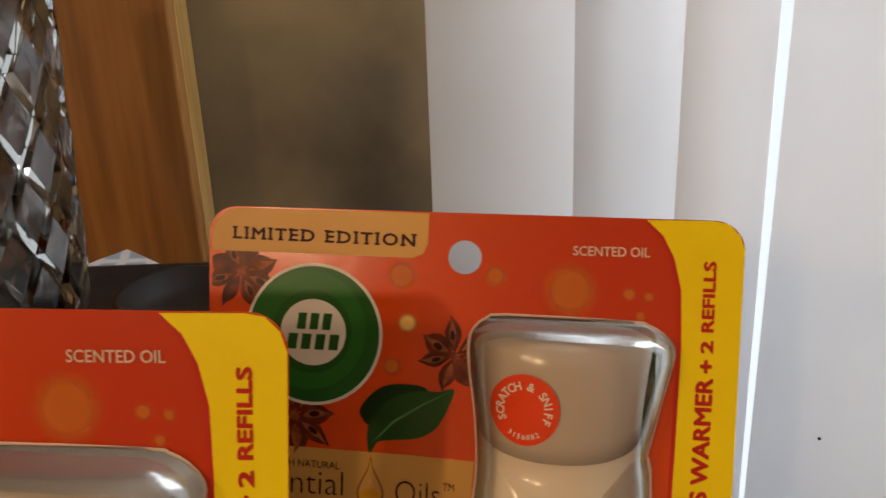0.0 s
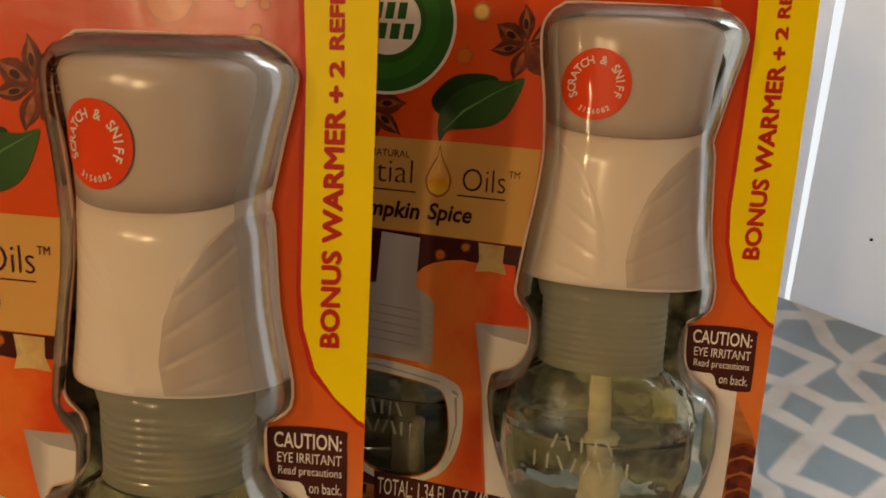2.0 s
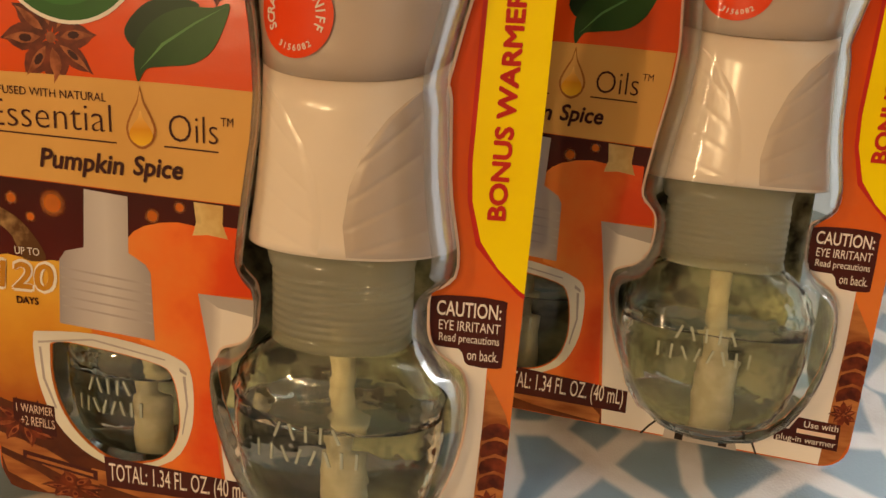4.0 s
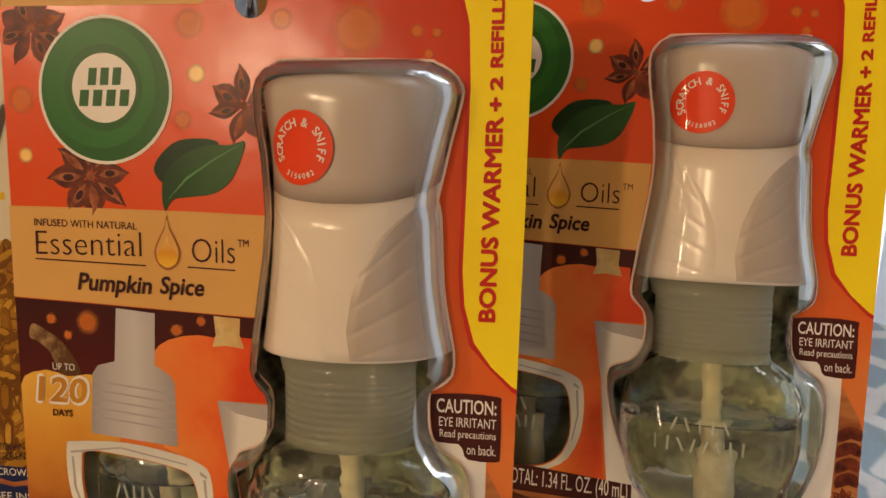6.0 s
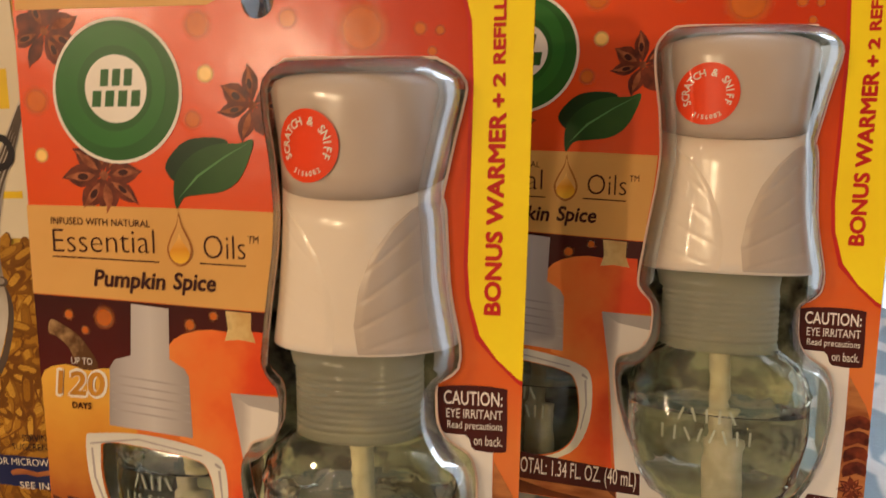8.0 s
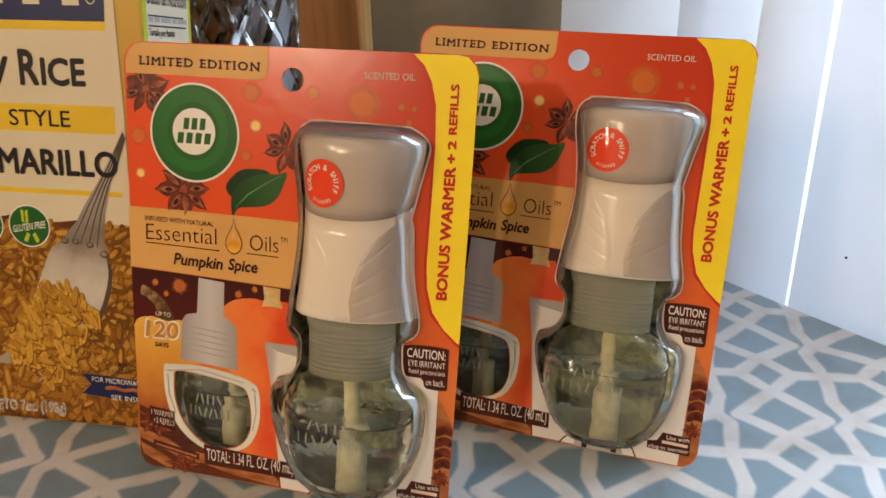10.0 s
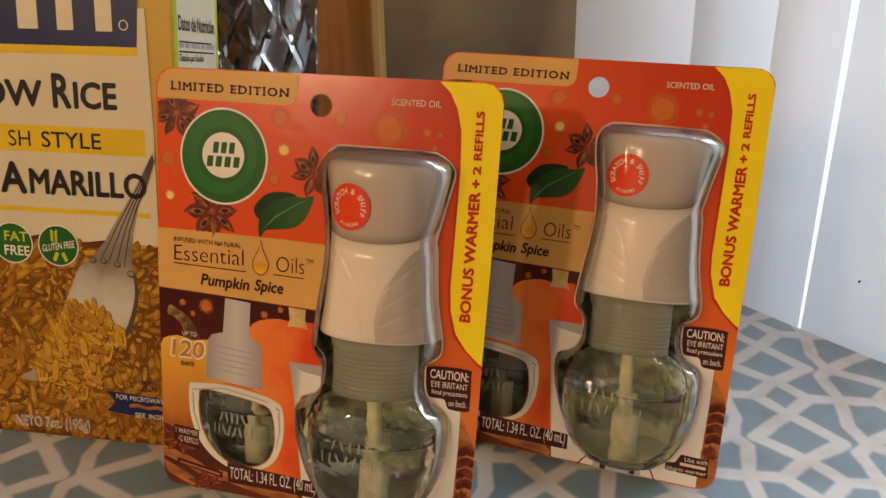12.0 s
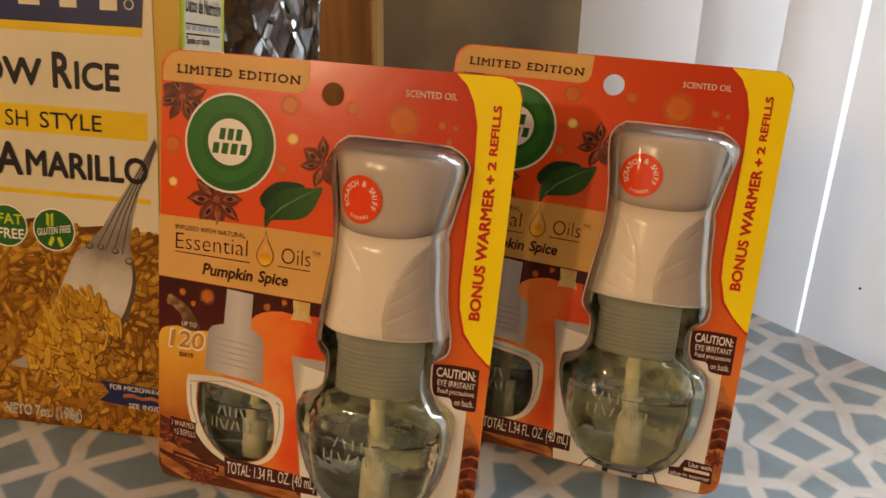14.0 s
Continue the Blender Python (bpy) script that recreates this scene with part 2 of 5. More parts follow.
def reddened(m, colour, share):
    """The card's print turns to a deeper red towards its upper right corner."""
    n, l = m.node_tree.nodes, m.node_tree.links
    base = n["Principled BSDF"].inputs["Base Color"]
    co, sep, mix, both = n.new("ShaderNodeTexCoord"), n.new("ShaderNodeSeparateXYZ"), n.new("ShaderNodeMix"), n.new("ShaderNodeMath")
    l.new(co.outputs["Object"], sep.inputs[0])
    both.operation = "MULTIPLY"
    for k, (axis, lo, hi, top) in enumerate(((0, 0.02, 0.105, share), (2, 0.105, 0.165, 1.0))):
        mr = n.new("ShaderNodeMapRange")
        mr.interpolation_type = "SMOOTHSTEP"
        mr.inputs["From Min"].default_value, mr.inputs["From Max"].default_value, mr.inputs["To Max"].default_value = lo, hi, top
        l.new(sep.outputs[axis], mr.inputs[0])
        l.new(mr.outputs[0], both.inputs[k])
    mix.data_type = "RGBA"
    mix.inputs[7].default_value = (*colour, 1)
    l.new(both.outputs[0], mix.inputs[0])
    l.new(base.links[0].from_socket, mix.inputs[6])
    l.new(mix.outputs[2], base)


reddened(M["card"], rgb("b0200a"), 0.62)


def translucent(name, a, share):
    m = material(name, a, rough=0.45, scale=6, bump=0.12, bump_scale=300)
    n, l = m.node_tree.nodes, m.node_tree.links
    t, x = n.new("ShaderNodeBsdfTranslucent"), n.new("ShaderNodeMixShader")
    t.inputs[0].default_value = (*a, 1)
    x.inputs[0].default_value = share
    l.new(n["Principled BSDF"].outputs[0], x.inputs[1])
    l.new(t.outputs[0], x.inputs[2])
    l.new(x.outputs[0], n["Material Output"].inputs[0])
    return m


glow = bpy.data.materials.new("bright_daylight")
glow.use_nodes = True
glow.node_tree.nodes["Principled BSDF"].inputs["Base Color"].default_value = (0, 0, 0, 1)
glow.node_tree.nodes["Principled BSDF"].inputs["Emission Color"].default_value = (0.86, 0.93, 1.0, 1)
glow.node_tree.nodes["Principled BSDF"].inputs["Emission Strength"].default_value = 1.5


def hazy(name, tint, colour, share, back=0.68):
    """Clear plastic with a milky share; back: how much of that passes through."""
    m = clear_sheet(name, tint, 0.15)
    n, l = m.node_tree.nodes, m.node_tree.links
    d, t, x, y = n.new("ShaderNodeBsdfDiffuse"), n.new("ShaderNodeBsdfTranslucent"), n.new("ShaderNodeMixShader"), n.new("ShaderNodeMixShader")
    d.inputs[0].default_value = t.inputs[0].default_value = (*colour, 1)
    x.inputs[0].default_value, y.inputs[0].default_value = back, share
    l.new(d.outputs[0], x.inputs[1])
    l.new(t.outputs[0], x.inputs[2])
    l.new(n["Material Output"].inputs[0].links[0].from_socket, y.inputs[1])
    l.new(x.outputs[0], y.inputs[2])
    l.new(y.outputs[0], n["Material Output"].inputs[0])
    return m


M["collar"] = hazy("translucent_grey_plastic", (0.86, 0.87, 0.82), rgb("d6d3be"), 0.40, 0.3)
M["tray"] = hazy("milky_clear_plastic", (0.80, 0.82, 0.74), rgb("c8c8a8"), 0.12)


def shiny_wall(name):
    """Steep formed plastic: a milky, mirroring share put in for the window's light."""
    m = hazy(name, (0.93, 0.94, 0.94), rgb("f4f6f8"), 0.22)
    n, l = m.node_tree.nodes, m.node_tree.links
    g, x = n.new("ShaderNodeBsdfGlossy"), n.new("ShaderNodeMixShader")
    g.inputs["Roughness"].default_value = 0.17
    x.inputs[0].default_value = 0.27
    l.new(n["Material Output"].inputs[0].links[0].from_socket, x.inputs[1])
    l.new(g.outputs[0], x.inputs[2])
    l.new(x.outputs[0], n["Material Output"].inputs[0])
    return m


def soft_dot(name, colour, peak):
    """A printed spot of light that fades into the print round it."""
    m = material(name, colour, rough=0.22, bump=0.28, bump_scale=160, spec=0.27)
    n, l = m.node_tree.nodes, m.node_tree.links
    co, sep, mr = n.new("ShaderNodeTexCoord"), n.new("ShaderNodeSeparateXYZ"), n.new("ShaderNodeMapRange")
    cmb, dist = n.new("ShaderNodeCombineXYZ"), n.new("ShaderNodeVectorMath")
    dist.operation = "DISTANCE"
    dist.inputs[1].default_value = (0.5, 0, 0.5)
    mr.interpolation_type = "SMOOTHSTEP"
    mr.inputs["From Min"].default_value, mr.inputs["From Max"].default_value = 0.5, 0.22
    mr.inputs["To Min"].default_value, mr.inputs["To Max"].default_value = 0.0, peak
    l.new(co.outputs["Generated"], sep.inputs[0])
    l.new(sep.outputs[0], cmb.inputs[0])
    l.new(sep.outputs[2], cmb.inputs[2])
    l.new(cmb.outputs[0], dist.inputs[0])
    l.new(dist.outputs["Value"], mr.inputs[0])
    l.new(mr.outputs[0], n["Principled BSDF"].inputs["Alpha"])
    return m


M["window_lit_rim"] = shiny_wall("window_lit_blister_wall")
M["bokeh"] = soft_dot("soft_orange_print", rgb("e88030"), 0.62)
M["glow"] = soft_dot("soft_yellow_print", rgb("fccc70"), 1.0)
M["slat"] = translucent("white_vinyl", rgb("e9e9ea"), 0.47)


# ---- mesh helpers ----
def mesh_object(name, bm, mats, smooth=False):
    me = bpy.data.meshes.new(name)
    for f in bm.faces:
        f.smooth = smooth
    bm.to_mesh(me)
    bm.free()
    for m in mats if isinstance(mats, (list, tuple)) else [mats]:
        me.materials.append(m)
    return new(name, me)


def part(name, bm, mats, parent, label="", smooth=False):
    ob = mesh_object(name, bm, mats, smooth)
    ob.parent = parent
    if label:
        tagged(ob, label)
    return ob


def empty(name, m):
    ob = new(name)
    ob.empty_display_size = 0.02
    ob.matrix_world = m
    return ob


def smooth_loop(pts, n=5):
    """A closed smooth line through points."""
    out, k = [], len(pts)
    for i in range(k):
        a, b, c, d = (Vector(pts[(i + j) % k]) for j in (-1, 0, 1, 2))
        for s in range(n):
            t = s / n
            out.append(0.5 * ((2 * b) + (c - a) * t + (2 * a - 5 * b + 4 * c - d) * t * t + (3 * b - a - 3 * c + d) * t ** 3))
    return [(p[0], p[1]) for p in out]


def rounded(u0, v0, u1, v1, r, n=5, corners=(1, 1, 1, 1)):
    """A rectangle with rounded corners: lower left, lower right, upper right, upper left."""
    pts = []
    for k, (cu, cv, a0) in enumerate(((u0 + r, v0 + r, 180), (u1 - r, v0 + r, 270), (u1 - r, v1 - r, 0), (u0 + r, v1 - r, 90))):
        if corners[k]:
            for i in range(n + 1):
                a = radians(a0 + 90 * i / n)
                pts.append((cu + r * math.cos(a), cv + r * math.sin(a)))
        else:
            pts.append(((u0, v0), (u1, v0), (u1, v1), (u0, v1))[k])
    return pts


def ellipse(cu, cv, ru, rv, n=36, turn=0):
    c, s = math.cos(radians(turn)), math.sin(radians(turn))
    pts = [(ru * math.cos(2 * math.pi * i / n), rv * math.sin(2 * math.pi * i / n)) for i in range(n)]
    return [(cu + x * c - y * s, cv + x * s + y * c) for x, y in pts]


MM = 0.001
INK = 0.00007


def face(bm, pts, h, mat=0):
    f = bm.faces.new([bm.verts.new((u * MM, -0.0003 - h * INK, v * MM)) for u, v in pts])
    f.normal_update()
    if f.normal.y > 0:
        f.normal_flip()
    f.material_index = mat
    return f


def flat(name, pts, h, mat, parent, label=""):
    """A printed area, millimetres across and up the face of its thing; h: which layer of ink."""
    bm = bmesh.new()
    face(bm, pts, h)
    return part(name, bm, M[mat], parent, label)


def glyphs(text, bold=0.0, spacing=1.0):
    cu = bpy.data.curves.new("text", "FONT")
    cu.body, cu.resolution_u, cu.offset, cu.space_character = text, 3, bold, spacing
    ob = bpy.data.objects.new("text", cu)
    scene.collection.objects.link(ob)
    bpy.context.view_layer.update()
    me = bpy.data.meshes.new_from_object(ob.evaluated_get(bpy.context.evaluated_depsgraph_get()))
    bpy.data.objects.remove(ob)
    bpy.data.curves.remove(cu)
    return me


def lettering(name, text, box_, h, mat, parent, bold=0.0, shear=0.0, turn=0, slope=0.0, serif=False, drift=0.0, spacing=1.0):
    """Letters that fill a box (u0, v0, u1, v1) in millimetres; turn 90 reads upwards; slope: rise over the width; drift: shift over the height."""
    me = glyphs(text, min(bold, 0), spacing)
    if serif:
        ends = {"L": ((0, 0), (0, 1)), "I": ((0, 0), (0, 1)), "M": ((0, 0), (1, 0)), "T": ((0.5, 0),), "E": ((0, 0), (0, 1)), "D": ((0, 0), (0, 1)), "N": ((0, 0), (1, 1))}
        top = max(v.co.y for v in me.vertices)
        bm = bmesh.new()
        bm.from_mesh(me)
        for i, ch in enumerate(text):
            if ch in ends:
                upto, own = glyphs(text[:i + 1], 0.0, spacing), glyphs(ch)
                right = max(v.co.x for v in upto.vertices)
                wide = max(v.co.x for v in own.vertices) - min(v.co.x for v in own.vertices)
                for fx, fy in ends[ch]:
                    x, y = right - wide + 0.04 + fx * (wide - 0.08), fy * (top - 0.05)
                    bm.faces.new([bm.verts.new((x + dx, y + dy, 0)) for dx, dy in ((-0.11, 0), (0.11, 0), (0.11, 0.07), (-0.11, 0.07))])
                bpy.data.meshes.remove(upto)
                bpy.data.meshes.remove(own)
        bm.to_mesh(me)
        bm.free()
    base = np.array([v.co[:2] for v in me.vertices])
    base[:, 0] += shear * base[:, 1]
    layer = np.zeros(len(base))
    co = base
    if bold > 0:
        # heavier strokes: the letters printed several times, slightly apart
        shifts = [(0, 0)] + [(0.9 * bold * math.cos(k * math.pi / 3 + 0.5), 0.9 * bold * math.sin(k * math.pi / 3 + 0.5)) for k in range(6)]
        bm = bmesh.new()
        for s in shifts:
            bm.from_mesh(me)
        bm.to_mesh(me)
        bm.free()
        co = np.concatenate([base + s for s in shifts])
        layer = np.repeat(np.arange(len(shifts)) * 0.1, len(base))
    co = (co - co.min(0)) / (co.max(0) - co.min(0))
    if turn:
        co = np.stack([1 - co[:, 1], co[:, 0]], 1)
    u0, v0, u1, v1 = box_
    for v, (x, y), z in zip(me.vertices, co, layer):
        v.co = ((u0 + x * (u1 - u0) + drift * y) * MM, -0.0003 - (h + z) * INK, (v0 + y * (v1 - v0) + slope * x) * MM)
    me.name = name
    me.materials.append(M[mat])
    ob = new(name, me)
    ob.parent = parent
    return ob


def sheet(name, loops, thick, mats, parent, label=""):
    """Card with holes in it, from an outer and inner outlines."""
    bm = bmesh.new()
    edges = []
    for pts in loops:
        vs = [bm.verts.new((u * MM, 0, v * MM)) for u, v in pts]
        edges += [bm.edges.new((vs[i], vs[(i + 1) % len(vs)])) for i in range(len(vs))]
    bmesh.ops.triangle_fill(bm, edges=edges, use_beauty=True, use_dissolve=False)
    bmesh.ops.recalc_face_normals(bm, faces=bm.faces)
    if sum(f.normal.y for f in bm.faces) > 0:
        bmesh.ops.reverse_faces(bm, faces=bm.faces)
    got = bmesh.ops.extrude_face_region(bm, geom=list(bm.faces))
    for v in [g for g in got["geom"] if isinstance(g, bmesh.types.BMVert)]:
        v.co.y -= 0.0003
    for v in bm.verts:
        if v.co.y > -0.0001:
            v.co.y = thick - 0.0003
    bmesh.ops.recalc_face_normals(bm, faces=bm.faces)
    return part(name, bm, mats, parent, label)


def loft(rows, n=48, p=2.2, caps=True, bm=None, flip=False):
    """Rings (v, centre u, half width, centre depth, half depth, rise at the sides) in millimetres, skinned."""
    bm = bm or bmesh.new()
    rings = []
    for v, uc, hw, dc, hd, *rise in rows:
        ring = []
        for i in range(n):
            a = 2 * math.pi * i / n
            c, s = math.cos(a), math.sin(a)
            u = uc + hw * math.copysign(abs(c) ** (2 / p), c)
            d = dc + hd * math.copysign(abs(s) ** (2 / p), s)
            ring.append(bm.verts.new((u * MM, d * MM, (v + (rise[0] * (1 + s) if rise else 0)) * MM)))
        rings.append(ring)
    fs = []
    for a, b in zip(rings, rings[1:]):
        for i in range(n):
            fs.append(bm.faces.new((a[i], a[(i + 1) % n], b[(i + 1) % n], b[i])))
    if caps:
        fs += [bm.faces.new(rings[0][::-1]), bm.faces.new(rings[-1])]
    bmesh.ops.recalc_face_normals(bm, faces=fs)
    if flip:
        bmesh.ops.reverse_faces(bm, faces=fs)
    return bm


def block(lo, hi, bevel=0.0, seg=2):
    bm = bmesh.new()
    bmesh.ops.create_cube(bm, size=1)
    for v in bm.verts:
        v.co = Vector([lo[i] + (v.co[i] + 0.5) * (hi[i] - lo[i]) for i in range(3)])
    if bevel:
        bmesh.ops.bevel(bm, geom=list(bm.edges), offset=bevel, segments=seg, affect="EDGES", profile=0.5)
    return bm


def at_line(x, table):
    """Straight-line interpolation in a short table."""
    return float(np.interp(x, [t[0] for t in table], [t[1] for t in table]))


# ---- the room and the table ----
tagged(mesh_object("floor", block((-2.5, -2.5, -0.78), (2.5, 2.5, -0.74)), M["floor"]), kind="structure")
tagged(mesh_object("ceiling", block((-2.5, -2.5, 1.70), (2.5, 2.5, 1.75)), M["wall_plain"]), kind="structure")
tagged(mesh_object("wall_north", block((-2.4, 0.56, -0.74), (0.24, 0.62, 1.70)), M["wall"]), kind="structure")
tagged(mesh_object("wall_west", block((-2.5, -2.5, -0.74), (-2.4, 0.62, 1.70)), M["wall_plain"]), kind="structure")
tagged(mesh_object("wall_south", block((-2.4, -2.5, -0.74), (2.5, -2.4, 1.70)), M["wall_plain"]), kind="structure")
tagged(mesh_object("wall_east", block((2.4, -2.4, -0.74), (2.5, -0.9, 1.70)), M["wall_plain"]), kind="structure")

# table and its printed cloth: the far edge runs aslant beside the blinds
E1 = Vector((0.7559, -0.6547, 0))
E2 = Vector((-0.6547, -0.7559, 0))
CORNER = Vector((0.2300, 0.1468, 0))

PITCH = 54.0
STROKES = [((-12, 0), (-42, 0)), ((12, 0), (42, 0)), ((-12, 0), (0, -12.5)), ((12, 0), (0, -12.5)), ((-12, 0), (0, 12)), ((12, 0), (0, 12)),
           ((0, -12.5), (-18.5, -30)), ((0, -12.5), (18.5, -30)), ((-18.5, -30), (0, -42)), ((18.5, -30), (0, -42)),
           ((54, -12.5), (28, -30)), ((54, -12.5), (80, -30)), ((28, -30), (54, -42)), ((80, -30), (54, -42)),
           ((42, 0), (54, -12.5)), ((66, 0), (54, -12.5)), ((42, 0), (54, 12)), ((66, 0), (54, 12)),
           ((26, 0), (24, -18)), ((24, -18), (28, -30)), ((28, -30), (22.5, -36)), ((22.5, -36), (26, -54)),
           ((82, 0), (84, -18)), ((84, -18), (80, -30)), ((80, -30), (85.5, -36)), ((85.5, -36), (82, -54))]


def cloth_mask(x, y):
    """1 on the printed white lines, 0 on the grey-blue ground."""
    px = np.mod((x * 1000 - 198.0) + 12, 108.0) - 12
    py = np.mod((y * 1000 - 92.5) - 12, PITCH) + 12 - PITCH
    best = np.full(x.shape, 1e9)
    for (ax, ay), (bx, by) in STROKES:
        for sx in (-108, 0, 108):
            for sy in (-PITCH, 0, PITCH):
                if min(ax, bx) + sx > 100 or max(ax, bx) + sx < -16 or min(ay, by) + sy > 16 or max(ay, by) + sy < -46:
                    continue
                dx, dy = bx - ax, by - ay
                t = np.clip(((px - ax - sx) * dx + (py - ay - sy) * dy) / (dx * dx + dy * dy), 0, 1)
                best = np.minimum(best, np.hypot(px - ax - sx - t * dx, py - ay - sy - t * dy))
    wob = 0.22 * np.sin(x * 310 + 1.3 * np.sin(y * 190)) + 0.16 * np.sin(y * 420 + x * 70)
    return np.clip((3.1 + wob - best) / 1.3 + 0.5, 0, 1)


def table_cloth():
    na, nb, step = 900, 744, 0.00075
    a = (np.arange(na) - 588) * step
    b = (np.arange(-17, nb - 17)) * step
    A, B = np.meshgrid(a, b, indexing="ij")
    flat_b = np.maximum(B, 0)
    X = CORNER.x + E1.x * A + E2.x * flat_b
    Y = CORNER.y + E1.y * A + E2.y * flat_b
    drop = np.minimum(B, 0)
    X, Y = X - E2.x * 0.003 * np.sin(np.clip(-drop / 0.006, 0, 1.57)), Y - E2.y * 0.003 * np.sin(np.clip(-drop / 0.006, 0, 1.57))
    Z = 0.00025 * np.sin(X * 37 + 2 * np.sin(Y * 23)) * np.sin(Y * 31 + 1.0) - 0.0004
    Z += np.where(B < 0, drop, 0)
    co = np.stack([X, Y, Z], -1).reshape(-1, 3)
    idx = np.arange(na * nb).reshape(na, nb)
    quads = np.stack([idx[:-1, :-1], idx[:-1, 1:], idx[1:, 1:], idx[1:, :-1]], -1).reshape(-1, 4)
    me = bpy.data.meshes.new("tablecloth")
    me.vertices.add(len(co))
    me.vertices.foreach_set("co", co.ravel())
    me.loops.add(quads.size)
    me.loops.foreach_set("vertex_index", quads.ravel())
    me.polygons.add(len(quads))
    me.polygons.foreach_set("loop_start", np.arange(0, quads.size, 4))
    me.update()
    if me.polygons[len(quads) // 2].normal.z < 0:
        me.flip_normals()
    me.polygons.foreach_set("use_smooth", np.ones(len(quads), bool))
    mask = cloth_mask(co[:, 0], co[:, 1] - np.minimum(0, drop.reshape(-1)))
    at = me.attributes.new("print", "FLOAT", "POINT")
    at.data.foreach_set("value", mask)
    m = bpy.data.materials.new("printed_cotton")
    m.use_nodes = True
    n, l = m.node_tree.nodes, m.node_tree.links
    p = n["Principled BSDF"]
    attr, mix, co_, weave, stain, mixs = n.new("ShaderNodeAttribute"), n.new("ShaderNodeMix"), n.new("ShaderNodeTexCoord"), n.new("ShaderNodeTexNoise"), n.new("ShaderNodeTexNoise"), n.new("ShaderNodeMix")
    attr.attribute_name = "print"
    mix.data_type = mixs.data_type = "RGBA"
    mix.inputs[6].default_value, mix.inputs[7].default_value = (*rgb("60757f"), 1), (*rgb("bfb8b0"), 1)
    mixs.blend_type = "MULTIPLY"
    stain.inputs["Scale"].default_value, stain.inputs["Detail"].default_value = 55, 8
    weave.inputs["Scale"].default_value = 1500
    ramp = n.new("ShaderNodeValToRGB")
    ramp.color_ramp.elements[0].position, ramp.color_ramp.elements[0].color = 0.30, (0.72, 0.66, 0.60, 1)
    ramp.color_ramp.elements[1].position, ramp.color_ramp.elements[1].color = 0.52, (1, 1, 1, 1)
    l.new(co_.outputs["Object"], stain.inputs[0])
    l.new(co_.outputs["Object"], weave.inputs[0])
    l.new(attr.outputs["Fac"], mix.inputs[0])
    l.new(stain.outputs[0], ramp.inputs[0])
    mixs.inputs[0].default_value = 0.8
    l.new(mix.outputs[2], mixs.inputs[6])
    l.new(ramp.outputs[0], mixs.inputs[7])
    l.new(mixs.outputs[2], p.inputs["Base Color"])
    bp = n.new("ShaderNodeBump")
    bp.inputs["Strength"].default_value, bp.inputs["Distance"].default_value = 0.35, 0.0003
    l.new(weave.outputs[0], bp.inputs["Height"])
    l.new(bp.outputs[0], p.inputs["Normal"])
    p.inputs["Roughness"].default_value = 0.36
    p.inputs["Specular IOR Level"].default_value = 1.0
    p.inputs["Sheen Weight"].default_value, p.inputs["Sheen Roughness"].default_value = 0.55, 0.45
    me.materials.append(m)
    return tagged(new("tablecloth", me), "grey-blue cotton tablecloth with a white lattice print", "tablecloth")


table_cloth()

table = empty("dining_table", pose(0, 0, 0))
tagged(table, "plain wooden dining table under a printed tablecloth", "table")
bm = bmesh.new()
outline = [CORNER - E1 * 0.440 + E2 * 0.001, CORNER + E1 * 0.20 + E2 * 0.001, CORNER + E1 * 0.20 + E2 * 0.62, CORNER - E1 * 0.440 + E2 * 0.62]
tops = [bm.verts.new((q.x, q.y, -0.0015)) for q in outline]
lows = [bm.verts.new((q.x, q.y, -0.026)) for q in outline]
bm.faces.new(tops)
bm.faces.new(lows[::-1])
for i in range(4):
    bm.faces.new((tops[i], lows[i], lows[(i + 1) % 4], tops[(i + 1) % 4]))
bmesh.ops.recalc_face_normals(bm, faces=bm.faces)
part("tabletop", bm, M["wood"], table)
for q in outline:
    c = q * 0.8
    part("leg", block((c.x - 0.025, c.y - 0.025, -0.74), (c.x + 0.025, c.y + 0.025, -0.026), 0.004), M["wood"], table)


# ---- vertical blinds; their unseen right end left out to let daylight onto the table ----
def slat(name, a, b, lean, bow, tags):
    """One vinyl vane from a to b on the plan, bowed across its width."""
    bm = bmesh.new()
    d = Vector((b[0] - a[0], b[1] - a[1], 0))
    nrm = Vector((-d.y, d.x, 0)).normalized()
    for side in (0, 0.0008):
        prev = None
        for k in range(9):
            t = k / 8
            q = Vector((a[0], a[1], 0)) + d * t + nrm * (bow * (1 - (2 * t - 1) ** 2) + side)
            pair = [bm.verts.new((q.x + lean[0] * z, q.y + lean[1] * z, z)) for z in (-0.30, 0.75)]
            if prev:
                bm.faces.new((prev[0], pair[0], pair[1], prev[1]))
            prev = pair
    bmesh.ops.recalc_face_normals(bm, faces=bm.faces)
    return tagged(mesh_object(name, bm, M["slat"], True), *tags)


VANES = [((0.1075, 0.348), (0.204, 0.322), (-0.018, 0.14)), ((0.180, 0.2975), (0.250, 0.295), (-0.015, 0.15)), ((0.2135, 0.2396), (0.2445, 0.2160), (0.004, 0.175)),
         ((0.2438, 0.2086), (0.318, 0.125), (0.018, 0.18))]
for a, b, lean in VANES:
    bow = 0.13 * math.dist(a, b) if a[0] < 0.22 else -0.0055
    slat("blind_slat", a, b, lean, bow, ("white vinyl vertical blind slat lit from behind", "blind slat", "vertical blind slats"))
speck = bmesh.new()
bmesh.ops.create_icosphere(speck, subdivisions=2, radius=0.0007)
speck = mesh_object("wall_speck", speck, M["black"])
speck.matrix_world = pose(0.2598, 0.1823, 0.0134)
tagged(speck, "small dark speck on a white blind slat", "speck")
